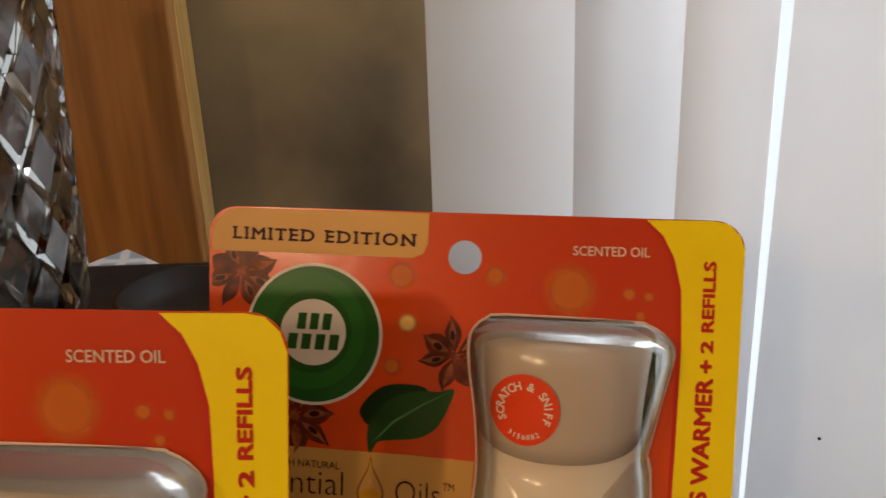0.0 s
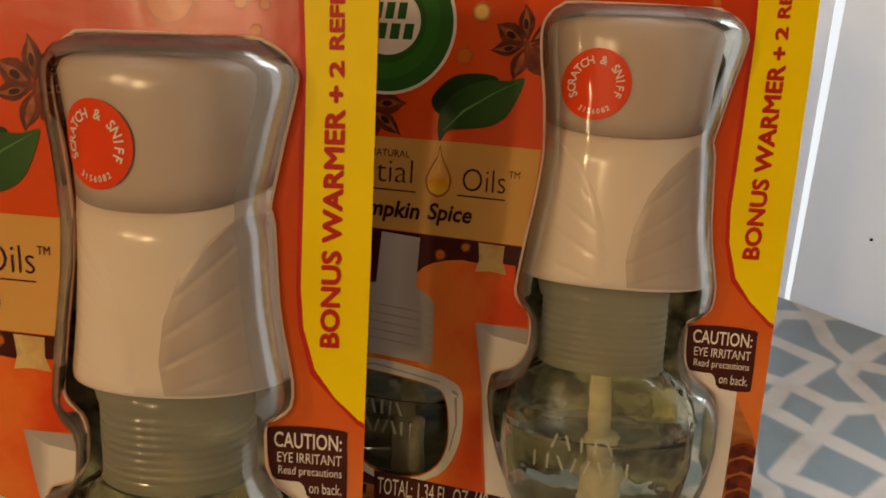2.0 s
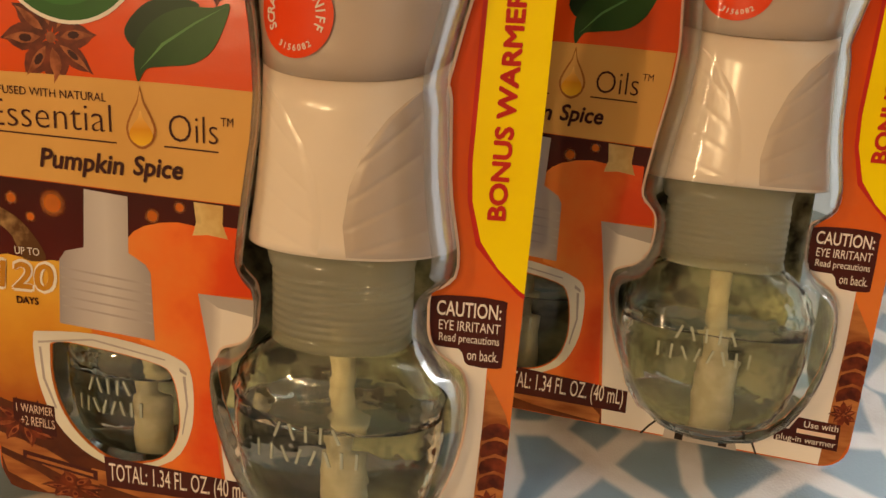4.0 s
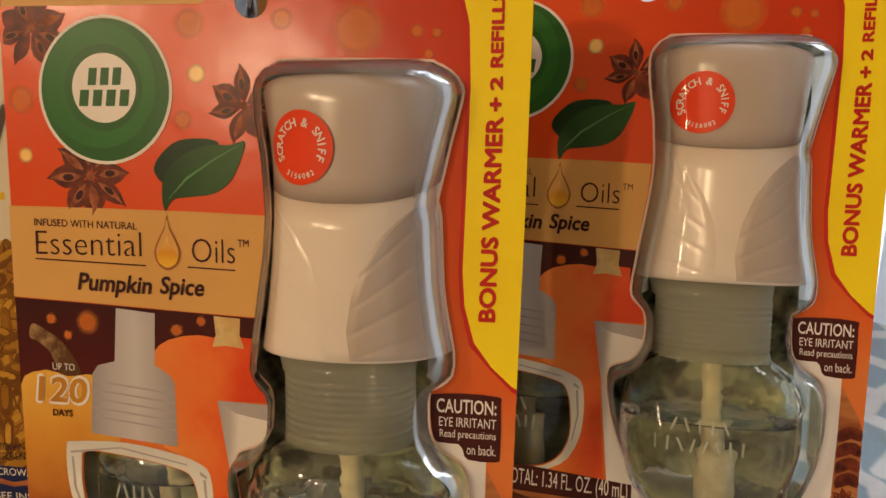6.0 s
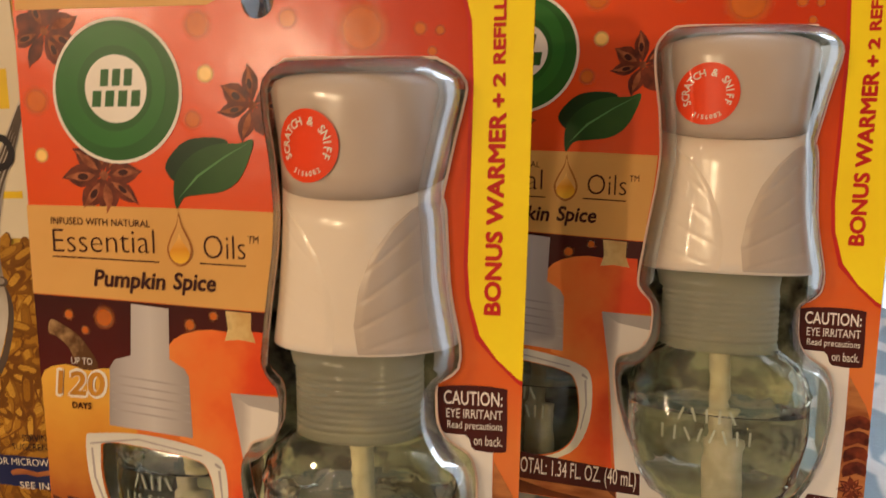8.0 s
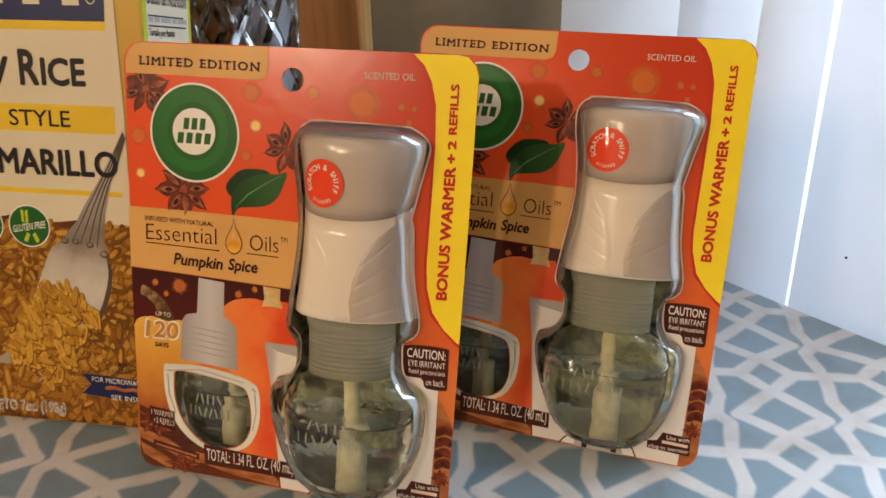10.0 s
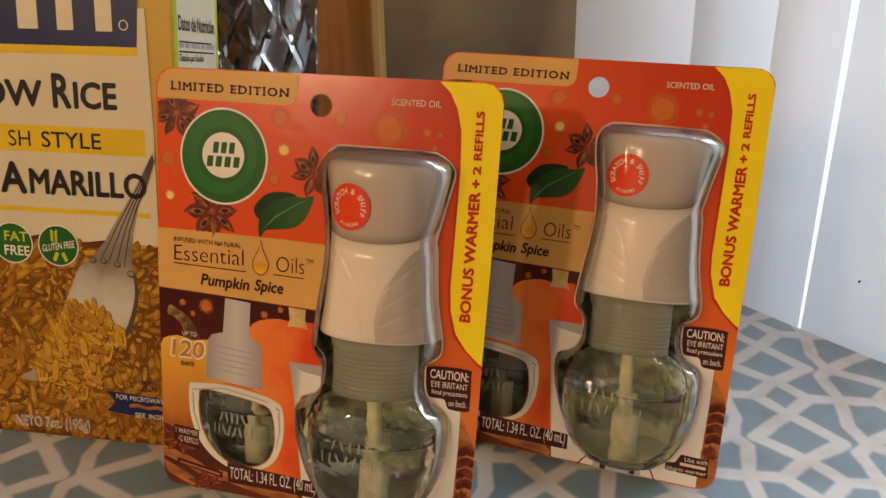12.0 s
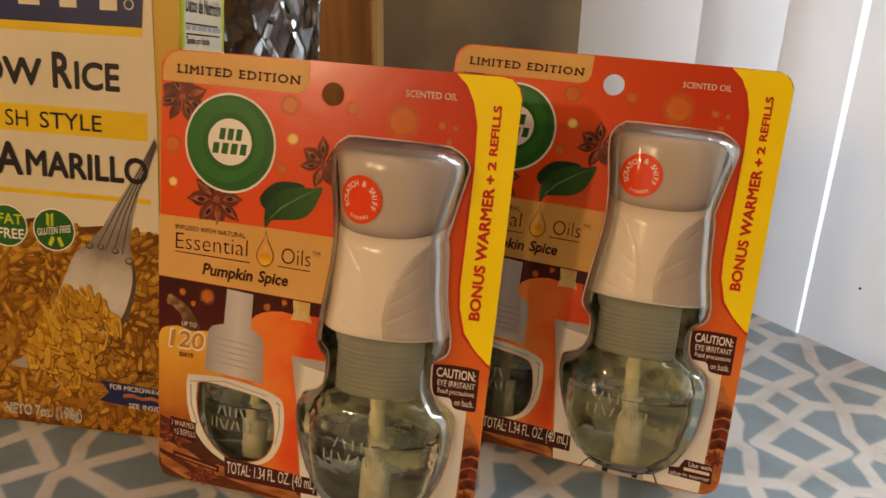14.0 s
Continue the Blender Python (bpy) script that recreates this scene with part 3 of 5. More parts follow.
wall = mesh_object("wall_window", block((-0.75, 0, -0.74), (0.75, 0.02, -0.62)), M["wall_plain"])
wall.matrix_world = pose(0.40, 0.33, 0, 0, 0, -46)
tagged(wall, kind="structure")

backdrop = mesh_object("backdrop", block((-1.6, 0, -0.8), (1.6, 0.01, 1.7)), glow)
backdrop.matrix_world = pose(0.76, 0.76, 0, 0, 0, -46)
tagged(backdrop, kind="structure")

# ---- cabinet on the back wall ----
cab = empty("kitchen_cabinet", pose(-0.069, 0.50, -0.12))
tagged(cab, "honey oak kitchen cabinet with flat doors", "cabinet")
part("body", block((-0.62, 0.0225, 0), (-0.0012, 0.058, 0.75), 0.0015), M["wood_pale"], cab, "paler oak cabinet side")
part("door", block((-0.30, 0.0, 0.006), (0.0, 0.019, 0.75), 0.0025), M["wood"], cab, "flat honey oak door")
part("door", block((-0.62, 0.0, 0.006), (-0.304, 0.019, 0.75), 0.0025), M["wood"], cab, "flat honey oak door")

# ---- scented oil packs ----
HOLE_LEFT = [(19.5, 83), (21, 73), (24, 67.5), (28, 63.5), (34, 60), (42, 56.5), (50, 54), (57, 52.8), (61, 53.2), (62.6, 54.6), (63.6, 57.5), (65, 60), (69, 62.5), (76, 63), (79.5, 62), (82, 59.4), (85, 58.4), (92, 59.2), (100, 60.3), (112, 62.2), (121, 62.9), (128, 62.5), (134, 62), (143, 60.6), (150, 60.2), (153.5, 61.6), (155.8, 64.5), (156.6, 69)]
HOLE_RIGHT = [(19.5, 87), (21, 93), (24, 99), (28, 103), (34, 106.6), (42, 109.3), (50, 110.6), (57, 110.8), (61, 110), (63.5, 108.7), (65.5, 105.5), (67.5, 103), (71, 101.3), (76, 101), (80.5, 101.2), (82, 103.5), (84.5, 106.3), (90, 106.7), (98, 105.2), (106, 104.1), (121.6, 103.4), (124.5, 102.6), (128, 103.3), (138, 105.6), (147, 107.9), (150.5, 108), (153.5, 105.5), (155.4, 102), (156, 98)]
DEPTH = [(19.5, 0.6), (20.5, 7), (23, 12), (28, 15.5), (38, 18.5), (50, 18.5), (60, 16.5), (66, 13.5), (80, 12.6), (86, 14), (100, 13.6), (125, 13.4), (148, 13.6), (152, 12.6), (154.5, 9.5), (156, 4), (156.6, 0.6)]
WARMER = [(88.5, 22.3, 18), (88.9, 23.5, 19.4), (92, 23.0, 19.5), (100, 21.7, 19.6), (110, 20.6, 19.8), (118, 20.0, 20), (124, 19.9, 20)]
CAP = [(124.4, 20.0, 20), (130, 20.2, 20), (138, 20.9, 20.2), (146, 21.9, 20.6), (149.5, 22.3, 20.6), (151.5, 21.5, 19.6), (152.6, 19.2, 17.5), (153.1, 13, 12), (153.2, 5, 5)]
UC, DC = 82.2, 8.0
WINDOW = [(13, 59.6), (26, 58.6), (38.4, 56.4), (41.5, 53.5), (42.7, 48), (42.8, 41), (40.5, 35), (35.5, 31.4), (28, 30.4), (22, 32.4), (16.5, 37.4), (13, 43.5), (11.4, 50), (11.4, 56)]
BOTTLE = [(0, 9, 5), (0.6, 14, 8.5), (3, 18.4, 11.6), (9, 22, 14), (21.3, 24.4, 15.6), (31.4, 24.4, 15.6), (32.9, 25.0, 16.2), (34.3, 24.2, 15.4), (37.6, 23.4, 14.8), (38.8, 22.4, 14.6), (40.8, 21.4, 13.8), (41.9, 19.8, 13.4), (44.1, 17.0, 12), (45.0, 15.6, 11.4), (47.0, 15, 11)]


def warmer_depth(u, v):
    rows = WARMER + CAP
    hw, hd = at_line(v, [(r[0], r[1]) for r in rows]), at_line(v, [(r[0], r[2]) for r in rows])
    s = min(0.995, abs((u - UC) / hw))
    return DC - hd * (1 - s ** 2.2) ** (1 / 2.2)


def anise(name, cu, cv, r, turn, parent, h, petals=8, clip=None, squash=1.0):
    """A printed star anise: pods round a middle, each with a paler seed."""
    bm = bmesh.new()
    rnd = random.Random(int(cu * 10 + cv))
    for k in range(petals):
        a = radians(turn + k * 360 / petals + rnd.uniform(-7, 7))
        rr = r * rnd.uniform(0.85, 1.1)
        w = r * rnd.uniform(0.17, 0.27)
        c, s = math.cos(a), math.sin(a)
        bend = rnd.uniform(-0.25, 0.25)
        pod = [(0.06, 0.0), (0.22, 0.5), (0.42, 0.95), (0.58, 1.05), (0.74, 0.75), (0.86, 0.35), (1.0, 0.1 + bend), (0.9, -0.15), (0.78, -0.6), (0.6, -0.95), (0.4, -0.85), (0.2, -0.4)]
        slit = [(0.2, 0.0), (0.36, 0.42), (0.56, 0.52), (0.74, 0.3), (0.93, 0.04 + bend), (0.74, -0.12), (0.56, -0.3), (0.36, -0.25)]
        seed = [(0.5 + 0.13 * x, 0.12 + 0.3 * y) for x, y in ellipse(0, 0, 1, 1, 8)]

        def placed(shape):
            pts = [(cu + rr * x * c - w * y * s, cv + squash * (rr * x * s + w * y * c)) for x, y in shape]
            return [(max(u, clip[0]), min(v, clip[1])) for u, v in pts] if clip else pts

        def whole(pts):
            return len({(round(u, 2), round(v, 2)) for u, v in pts}) == len(pts)

        if whole(placed(pod)):
            face(bm, placed(pod), h + 0.05 * k)
        elif len({(round(u, 2), round(v, 2)) for u, v in placed(pod)}) > 6:
            face(bm, placed(pod), h + 0.05 * k)
        if whole(placed(slit)) and rnd.random() < 0.8:
            face(bm, placed(slit), h + 0.5 + 0.03 * k, 1)
            if rnd.random() < 0.7:
                face(bm, placed(seed), h + 0.8 + 0.03 * k, 2)
    face(bm, ellipse(cu, cv, r * 0.10, r * 0.10 * squash, 10), h + 1, 1)
    return part(name, bm, [M["anise"], M["anise_light"], M["maroon"]], parent)


def blister_sheet(parent):
    bm = bmesh.new()
    prev = None
    vs = sorted({round(float(x), 2) for x in np.concatenate([np.linspace(19.5, 156.6, 120), [d[0] for d in DEPTH]])})
    for v in vs:
        l, r, d = at_line(v, HOLE_LEFT), at_line(v, HOLE_RIGHT), at_line(v, DEPTH)
        row = []
        for k in range(41):
            s = -math.cos(math.pi * k / 40)
            y = -0.5 - d * max(0, 1 - abs(s) ** 3.2) ** (1 / 2.6)
            row.append(bm.verts.new(((l + (r - l) * (s + 1) / 2) * MM, y * MM, v * MM)))
        if prev:
            for a in range(40):
                bm.faces.new((prev[a], prev[a + 1], row[a + 1], row[a]))
        prev = row
    bmesh.ops.recalc_face_normals(bm, faces=bm.faces)
    if sum(f.normal.y for f in bm.faces) > 0:
        bmesh.ops.reverse_faces(bm, faces=bm.faces)
    for k in range(3):
        bmesh.ops.smooth_vert(bm, verts=[v for v in bm.verts if not v.is_boundary], factor=0.5, use_axis_x=True, use_axis_y=True, use_axis_z=False)
    shell = part("blister", bm, M["blister"], parent, "clear plastic blister shell", True)
    # added side-wall strip all round the opening, glossy and paled for window light
    path = [(u, v) for v, u in HOLE_RIGHT] + [(u, v) for v, u in HOLE_LEFT[::-1]]
    fine = []
    for (a, b), (c, d) in zip(path, path[1:]):
        n = max(2, int(math.hypot(c - a, d - b) / 1.2))
        fine += [(a + (c - a) * k / n, b + (d - b) * k / n) for k in range(n)]
    path = [np.mean(fine[max(0, i - 2):i + 3], axis=0) for i in range(len(fine))]
    bm = bmesh.new()
    prev = None
    for i, q in enumerate(path):
        g = path[min(i + 1, len(path) - 1)] - path[max(i - 1, 0)]
        inward = np.array((-g[1], g[0])) / max(1e-6, math.hypot(*g))
        row = []
        for o in (0.25, 0.6, 1.1, 1.9, 3.0, 4.0):
            u, v = q + inward * o * (1 if q[1] > 84 else 0.55)
            l, r, d = at_line(v, HOLE_LEFT), at_line(v, HOLE_RIGHT), at_line(v, DEPTH)
            s = min(0.999, abs(2 * (u - l) / (r - l) - 1))
            row.append(bm.verts.new((u * MM, -0.93 * d * (1 - s ** 3.2) ** (1 / 2.6) * MM, v * MM)))
        if prev:
            for k in range(5):
                bm.faces.new((prev[k], prev[k + 1], row[k + 1], row[k]))
        prev = row
    bmesh.ops.recalc_face_normals(bm, faces=bm.faces)
    part("blister_wall", bm, M["window_lit_rim"], shell, "added side wall strip, paled for the window light on it", True)
    return shell


def flange(parent):
    """The pale cut edge of the card round the blister."""
    left = [(u, v) for v, u in HOLE_LEFT]
    right = [(u, v) for v, u in HOLE_RIGHT][::-1]
    loop = smooth_loop(left + right, 2)
    bm = bmesh.new()
    vs = []
    for i, (u, v) in enumerate(loop):
        a, b = loop[i - 1], loop[(i + 1) % len(loop)]
        t = Vector((b[0] - a[0], b[1] - a[1])).normalized()
        o = Vector((-t.y, t.x))
        vs.append([bm.verts.new(((u + o.x * w) * MM, y * MM, (v + o.y * w) * MM)) for w, y in ((0.55, -0.75), (-0.05, -0.9), (-0.05, -0.3))])
    for i in range(len(vs)):
        a, b = vs[i], vs[(i + 1) % len(vs)]
        for k in range(2):
            bm.faces.new((a[k], a[k + 1], b[k + 1], b[k]))
    bmesh.ops.recalc_face_normals(bm, faces=bm.faces)
    return part("blister_rim", bm, M["pale_ink"], parent, "pale cut rim of the card opening", True)


def leaf_panel(parent, side):
    """A ribbed leaf-shaped grip on the warmer's flank; side -1 or 1."""
    left = [(89.4, 3.0), (96, 2.2), (104, 3.4), (112, 6.4), (118, 10.5), (122, 14.5), (123.6, 16.6)]
    bm = bmesh.new()
    prev = None
    nv, nu = 90, 30
    for i in range(nv + 1):
        v = 89.4 + (123.6 - 89.4) * i / nv
        u0, u1 = at_line(v, left), at_line(v, [(88, 22.6), (100, 21.2), (124, 19.3)])
        row = []
        for k in range(nu + 1):
            u = u0 + (u1 - u0) * k / nu
            w = v - (0.38 + 0.024 * (v - 89)) * (u - 3) + 0.012 * (u - 3) ** 2
            rib = math.cos(2 * math.pi * w / 5.6)
            edge = min(k / 3, (nu - k) / 3, i / 3, (nv - i) / 3, 1)
            y = warmer_depth(UC + side * u, v) - edge * (0.22 + (0.30 if side > 0 else 0.10) * (1 - max(0, rib) ** 6))
            row.append(bm.verts.new(((UC + side * u) * MM, y * MM, v * MM)))
        if prev:
            for k in range(nu):
                q = (prev[k], prev[k + 1], row[k + 1], row[k])
                bm.faces.new(q if side > 0 else q[::-1])
        prev = row
    return bm


def embossing(name, cu, v0, half, depth_at, parent):
    """Raised strokes on the glass where the maker's mark stands: plain bars."""
    for row, (n, w) in enumerate(((5, 0.55), (8, 0.85))):
        for k in range(n):
            u = cu + half * w * (2 * (k + 0.5) / n - 1)
            v = v0 - row * 5.4
            a = radians((-20, 18, 2, -2, 24, -16)[(k + 2 * row) % 6])
            bm = bmesh.new()
            pts = [(u + x * math.cos(a) - y * math.sin(a), v + x * math.sin(a) + y * math.cos(a)) for x, y in ((-0.3, -1.9), (0.3, -1.9), (0.3, 1.9), (-0.3, 1.9))]
            lo = [bm.verts.new((uu * MM, (depth_at(uu, vv) + 0.05) * MM, vv * MM)) for uu, vv in pts]
            hi = [bm.verts.new((uu * MM, (depth_at(uu, vv) - 0.5) * MM, vv * MM)) for uu, vv in pts]
            bm.faces.new(hi)
            for i in range(4):
                bm.faces.new((lo[i], lo[(i + 1) % 4], hi[(i + 1) % 4], hi[i]))
            bmesh.ops.recalc_face_normals(bm, faces=bm.faces)
            part(name, bm, M["emboss"], parent)


def refill(name, parent, uc, v0, dc, k, level, label):
    """A glass refill bottle with an air space over the oil, and its wick."""
    bm = loft([(v0 + v * k, uc, hw * k, dc, hd * k) for v, hw, hd in BOTTLE], 56, 2.3)
    inner = [(v, hw - 1.5, hd - 1.5) for v, hw, hd in BOTTLE if v > level]
    hw, hd = at_line(level, [(b[0], b[1]) for b in BOTTLE]) - 1.5, at_line(level, [(b[0], b[2]) for b in BOTTLE]) - 1.5
    rows = [(level, hw * 0.93, hd * 0.93), (level + 0.5, hw, hd)] + inner
    rows[-1] = (rows[-1][0] - 1, rows[-1][1], rows[-1][2])
    loft([(v0 + v * k, uc, w * k, dc, d * k) for v, w, d in rows], 56, 2.3, bm=bm, flip=True)
    body = part(name, bm, M["glass"], parent, label, True)
    body.visible_shadow = False
    stick = loft([(v0 + 2.2 * k, uc + 2 * k, 5 * k, dc, 4 * k), (v0 + 19.4 * k, uc + 2 * k, 4.9 * k, dc, 4 * k), (v0 + 19.8 * k, uc + 1 * k, 2.9 * k, dc, 2.9 * k), (v0 + 48 * k, uc, 2.8 * k, dc, 2.8 * k)], 20, 2.2)
    part("wick", stick, M["wick"], body, "cream wick standing in the oil", True)
    return body


def scented_oil_pack():
    pack = empty("scented_oil_pack", pose(0, 0, 0))
    left = [(u, v) for v, u in HOLE_LEFT]
    right = [(u, v) for v, u in HOLE_RIGHT][::-1]
    hole = smooth_loop(left + right, 2)
    window = smooth_loop(WINDOW, 3)
    outer = []
    for cu, cv, a0 in ((2.6, 26.0, 180), (113.2, 22.8, 270), (116.7, 173.5, 0), (0.3, 174.6, 90)):
        outer += [(cu + 7 * math.cos(radians(a0 + 15 * i)), cv + 7 * math.sin(radians(a0 + 15 * i))) for i in range(7)]
    sheet("backing_card", [outer, hole, window, ellipse(58.5, 170.3, 4.1, 4.1, 28)], 0.0004, M["card"], pack, "glossy orange-red printed card")
    flange(pack)

    # upper print
    flat("gold_tab", [(0.6, 181.2)] + [(49.6, 180.8), (49.4, 173.4), (48.3, 170.9), (45.6, 169.8), (-5.9, 170.4), (-5.9, 175.2), (-4.6, 178.4), (-2.2, 180.6)], 2, "gold", pack, "gold corner tab")
    lettering("lettering", "LIMITED EDITION", (-0.5, 173.4, 46.6, 176.6), 4, "brown_ink", pack, 0.030, 0, 0, -0.9, True, spacing=1.22)
    lettering("lettering", "SCENTED OIL", (84.4, 171.5, 102.2, 173.8), 4, "pale_ink", pack, 0.012)
    stripe = [(101.3, 180.3), (105.2, 176.6), (107.8, 171.5), (109.6, 164), (110, 150), (109.4, 130), (108.7, 109), (109.2, 101), (111.5, 92.5), (115.5, 87), (120.2, 82.7), (121.55, 81.9), (122.6, 120), (123.6, 173.5), (122.5, 177), (119.9, 179.7), (116.4, 180.35)]
    flat("red_border", [(u - 1.0 if u < 115 else u, v - (0.9 if 84 < v < 101 else 1.2 if v < 84 else 0)) for u, v in stripe], 1, "edge_red", pack)
    flat("yellow_strip", stripe, 2, "yellow", pack, "yellow strip with red lettering")
    lettering("lettering", "BONUS WARMER", (112.4, 97.4, 116.4, 143.7), 4, "edge_red", pack, 0.045, 0, 90, drift=1.1)
    lettering("lettering", "+", (114.3, 144.8, 117.0, 148.0), 4, "edge_red", pack, 0.05, 0, 90)
    lettering("lettering", "2", (114.3, 149.4, 117.2, 152.5), 4, "edge_red", pack, 0.045, 0, 90)
    lettering("lettering", "REFILLS", (114.3, 154.4, 117.2, 171.0), 4, "edge_red", pack, 0.045, 0, 90, drift=0.2)

    # maker's mark, without its letters
    badge = flat("badge", ellipse(21.0, 150.1, 17.6, 17.8, 48), 3, "white_ink", pack, "round green badge")
    flat("badge_ring", ellipse(21.0, 150.1, 16.8, 17.0, 48), 4, "green_dark", badge)
    flat("badge_inner", ellipse(19.8, 151.2, 14.6, 15.0, 48), 5, "green", badge)
    flat("badge_ring", ellipse(20.6, 150.7, 10.2, 10.4, 40), 6, "green_dark", badge)
    flat("badge_disc", ellipse(21.0, 150.6, 8.4, 8.3, 40), 7, "white_ink", badge)
    for n, (v0, v1, u0, u1) in enumerate(((151.3, 155.4, 16.4, 26.0), (146.3, 150.2, 13.9, 28.0))):
        k = 3 + n
        for i in range(k):
            a, b = u0 + (u1 - u0) * (i + 0.12) / k, u0 + (u1 - u0) * (i + 0.80) / k
            flat("badge_bar", [(a, v0), (b, v0), (b + 0.5, v1), (a + 0.5, v1)], 8, "green_dark", badge)

    # spices, lights and leaf
    anise("spice_print", 1.9, 165.0, 11.0, 20, pack, 1.0, 8, (-5.8, 170.3))
    anise("spice_print", 16.4, 129.4, 12.0, 5, pack, 1.0, 8)
    anise("spice_print", 56.6, 146.2, 11.0, 40, pack, 1.0, 7, None, 1.0)
    for u, v, r, m in ((44.7, 153.8, 2.7, "glow"), (-1.0, 134.4, 2.3, "glow"), (43.1, 165.4, 4.6, "bokeh"), (84.0, 163.2, 7.6, "bokeh"), (97.7, 162.7, 2.0, "bokeh"), (102.3, 162.2, 1.5, "bokeh"), (100.5, 157.6, 1.5, "bokeh"), (-1.6, 148.0, 4.4, "bokeh"), (41, 143, 3.0, "bokeh"), (66, 166, 3.2, "bokeh")):
        flat("light_dot", ellipse(u, v, r, r, 24), 0.6 + r * 0.02, m, pack)
    flat("leaf_print", smooth_loop([(33.2, 131.0), (35.5, 135.2), (40, 138.2), (47, 138.6), (50, 137), (44, 132), (37, 127.5)], 4), 2, "leaf_back", pack)
    leaf = flat("leaf_print", smooth_loop([(35.9, 121.2), (35.2, 126), (36.5, 130.5), (41, 134.8), (47, 137.0), (53, 137.2), (56.6, 138.0), (55.4, 133.5), (52.6, 128.4), (48.3, 125.6), (42, 124.7), (38, 124.0)], 4), 3, "leaf", pack, "dark green printed leaf")
    flat("leaf_vein", [(36.3, 123.5), (42, 129.0), (49, 133.6), (56, 137.6), (49, 134.1), (41.6, 129.5)], 4, "vein", leaf)

    # gold band
    flat("gold_band", [(-6.3, 121.8), (20, 121.6), (45, 121.2), (62.0, 120.6), (61.4, 112), (60.2, 104), (59.3, 96.0), (40, 96.8), (15, 98.0), (-6.0, 98.8)], 1.5, "gold", pack, "gold band with brown lettering")
    lettering("lettering", "INFUSED WITH NATURAL", (0.6, 117.0, 28.4, 118.8), 4, "brown_ink", pack, 0.0, 0, 0, -0.5)
    lettering("lettering", "Essential", (0.8, 109.8, 29.4, 115.7), 4, "brown_ink", pack, -0.013, 0, 0, 0.2)
    lettering("lettering", "Oils", (42.6, 109.0, 53.7, 114.8), 4, "brown_ink", pack, -0.013)
    lettering("lettering", "TM", (54.4, 113.0, 57.2, 114.8), 4, "brown_ink", pack)
    flat("rule", [(0.5, 108.5), (30.5, 107.6), (30.5, 107.95), (0.5, 108.85)], 4, "brown_ink", pack)
    flat("rule", [(41.5, 107.6), (53.8, 107.15), (53.8, 107.5), (41.5, 107.95)], 4, "brown_ink", pack)
    lettering("lettering", "Pumpkin", (11.9, 99.8, 31.9, 105.6), 4, "brown_ink", pack, 0.030, 0.18, 0, -0.5)
    lettering("lettering", "Spice", (34.0, 99.6, 45.6, 105.4), 4, "brown_ink", pack, 0.030, 0.18, 0, -0.3)
    drop = [(36.3, 120.4), (37.0, 117.5), (38.6, 114.5), (39.8, 111.2), (38.8, 108.2), (36.3, 106.8), (33.8, 108.2), (32.8, 111.2), (34.0, 114.5), (35.6, 117.5)]
    flat("drop_outline", smooth_loop(drop, 3), 4, "amber_ring", pack)
    flat("drop_print", smooth_loop([(36.3 + (u - 36.3) * 0.84, 111.8 + (v - 111.8) * 0.88) for u, v in drop], 3), 5, "gold", pack)
    flat("drop_oil", smooth_loop([(36.3 + (u - 36.3) * 0.78, 110.4 + (v - 111.8) * 0.56) for u, v in drop], 3), 6, "amber", pack, "golden drop of oil")

    # lower picture
    flat("dark_backdrop", [(-5.9, 98.6), (15, 97.8), (59.2, 95.8), (59.0, 80), (47, 72), (-5.3, 72)], 0.5, "maroon", pack)
    for u, v, r in ((14.1, 93.0, 3.6), (38, 92, 2.0), (24, 90, 1.6), (4, 93.5, 1.8), (52.5, 93.4, 2.6), (8.5, 89.5, 1.5), (44.5, 94.5, 1.6)):
        flat("light_dot", ellipse(u, v, r, r, 20), 0.8, "bokeh", pack)
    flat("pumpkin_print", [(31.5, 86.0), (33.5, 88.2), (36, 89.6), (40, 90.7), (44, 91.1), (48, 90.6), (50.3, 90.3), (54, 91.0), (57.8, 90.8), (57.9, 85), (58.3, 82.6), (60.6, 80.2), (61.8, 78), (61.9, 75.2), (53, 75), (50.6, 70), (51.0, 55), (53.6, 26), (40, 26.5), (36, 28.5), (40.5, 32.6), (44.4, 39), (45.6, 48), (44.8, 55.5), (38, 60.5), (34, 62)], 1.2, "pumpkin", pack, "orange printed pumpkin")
    flat("pumpkin_stem", [(47.8, 96.0), (54.6, 95.6), (54.4, 91.5), (55.6, 88.2), (51, 88.8), (47.4, 88.4), (48.3, 91.5)], 2, "stem", pack)
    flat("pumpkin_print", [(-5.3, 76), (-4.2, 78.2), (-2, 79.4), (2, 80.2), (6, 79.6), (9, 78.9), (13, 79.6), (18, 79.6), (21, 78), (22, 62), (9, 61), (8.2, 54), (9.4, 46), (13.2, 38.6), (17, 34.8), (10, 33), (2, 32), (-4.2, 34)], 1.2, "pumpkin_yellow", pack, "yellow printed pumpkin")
    flat("pumpkin_stem", smooth_loop([(-1.4, 92.0), (1.5, 91.0), (6, 88.4), (9.8, 84.0), (11.6, 79.6), (6.0, 79.4), (3.6, 84.6), (0, 87.6), (-2.2, 88.6)], 3), 2, "stem", pack)
    flat("spice_ground", [(-4.0, 44), (2, 42), (11, 41), (18, 33), (27, 27.6), (40, 28), (54.5, 24), (55.4, 17.8), (1, 19.0), (-2, 20), (-4.0, 24)], 1.6, "cloth_print", pack)
    flat("cinnamon_print", [(-4.2, 34.5), (8, 31.2), (22, 24.0), (21, 20.6), (6, 27.0), (-4.2, 30.5)], 2.0, "cinnamon", pack)
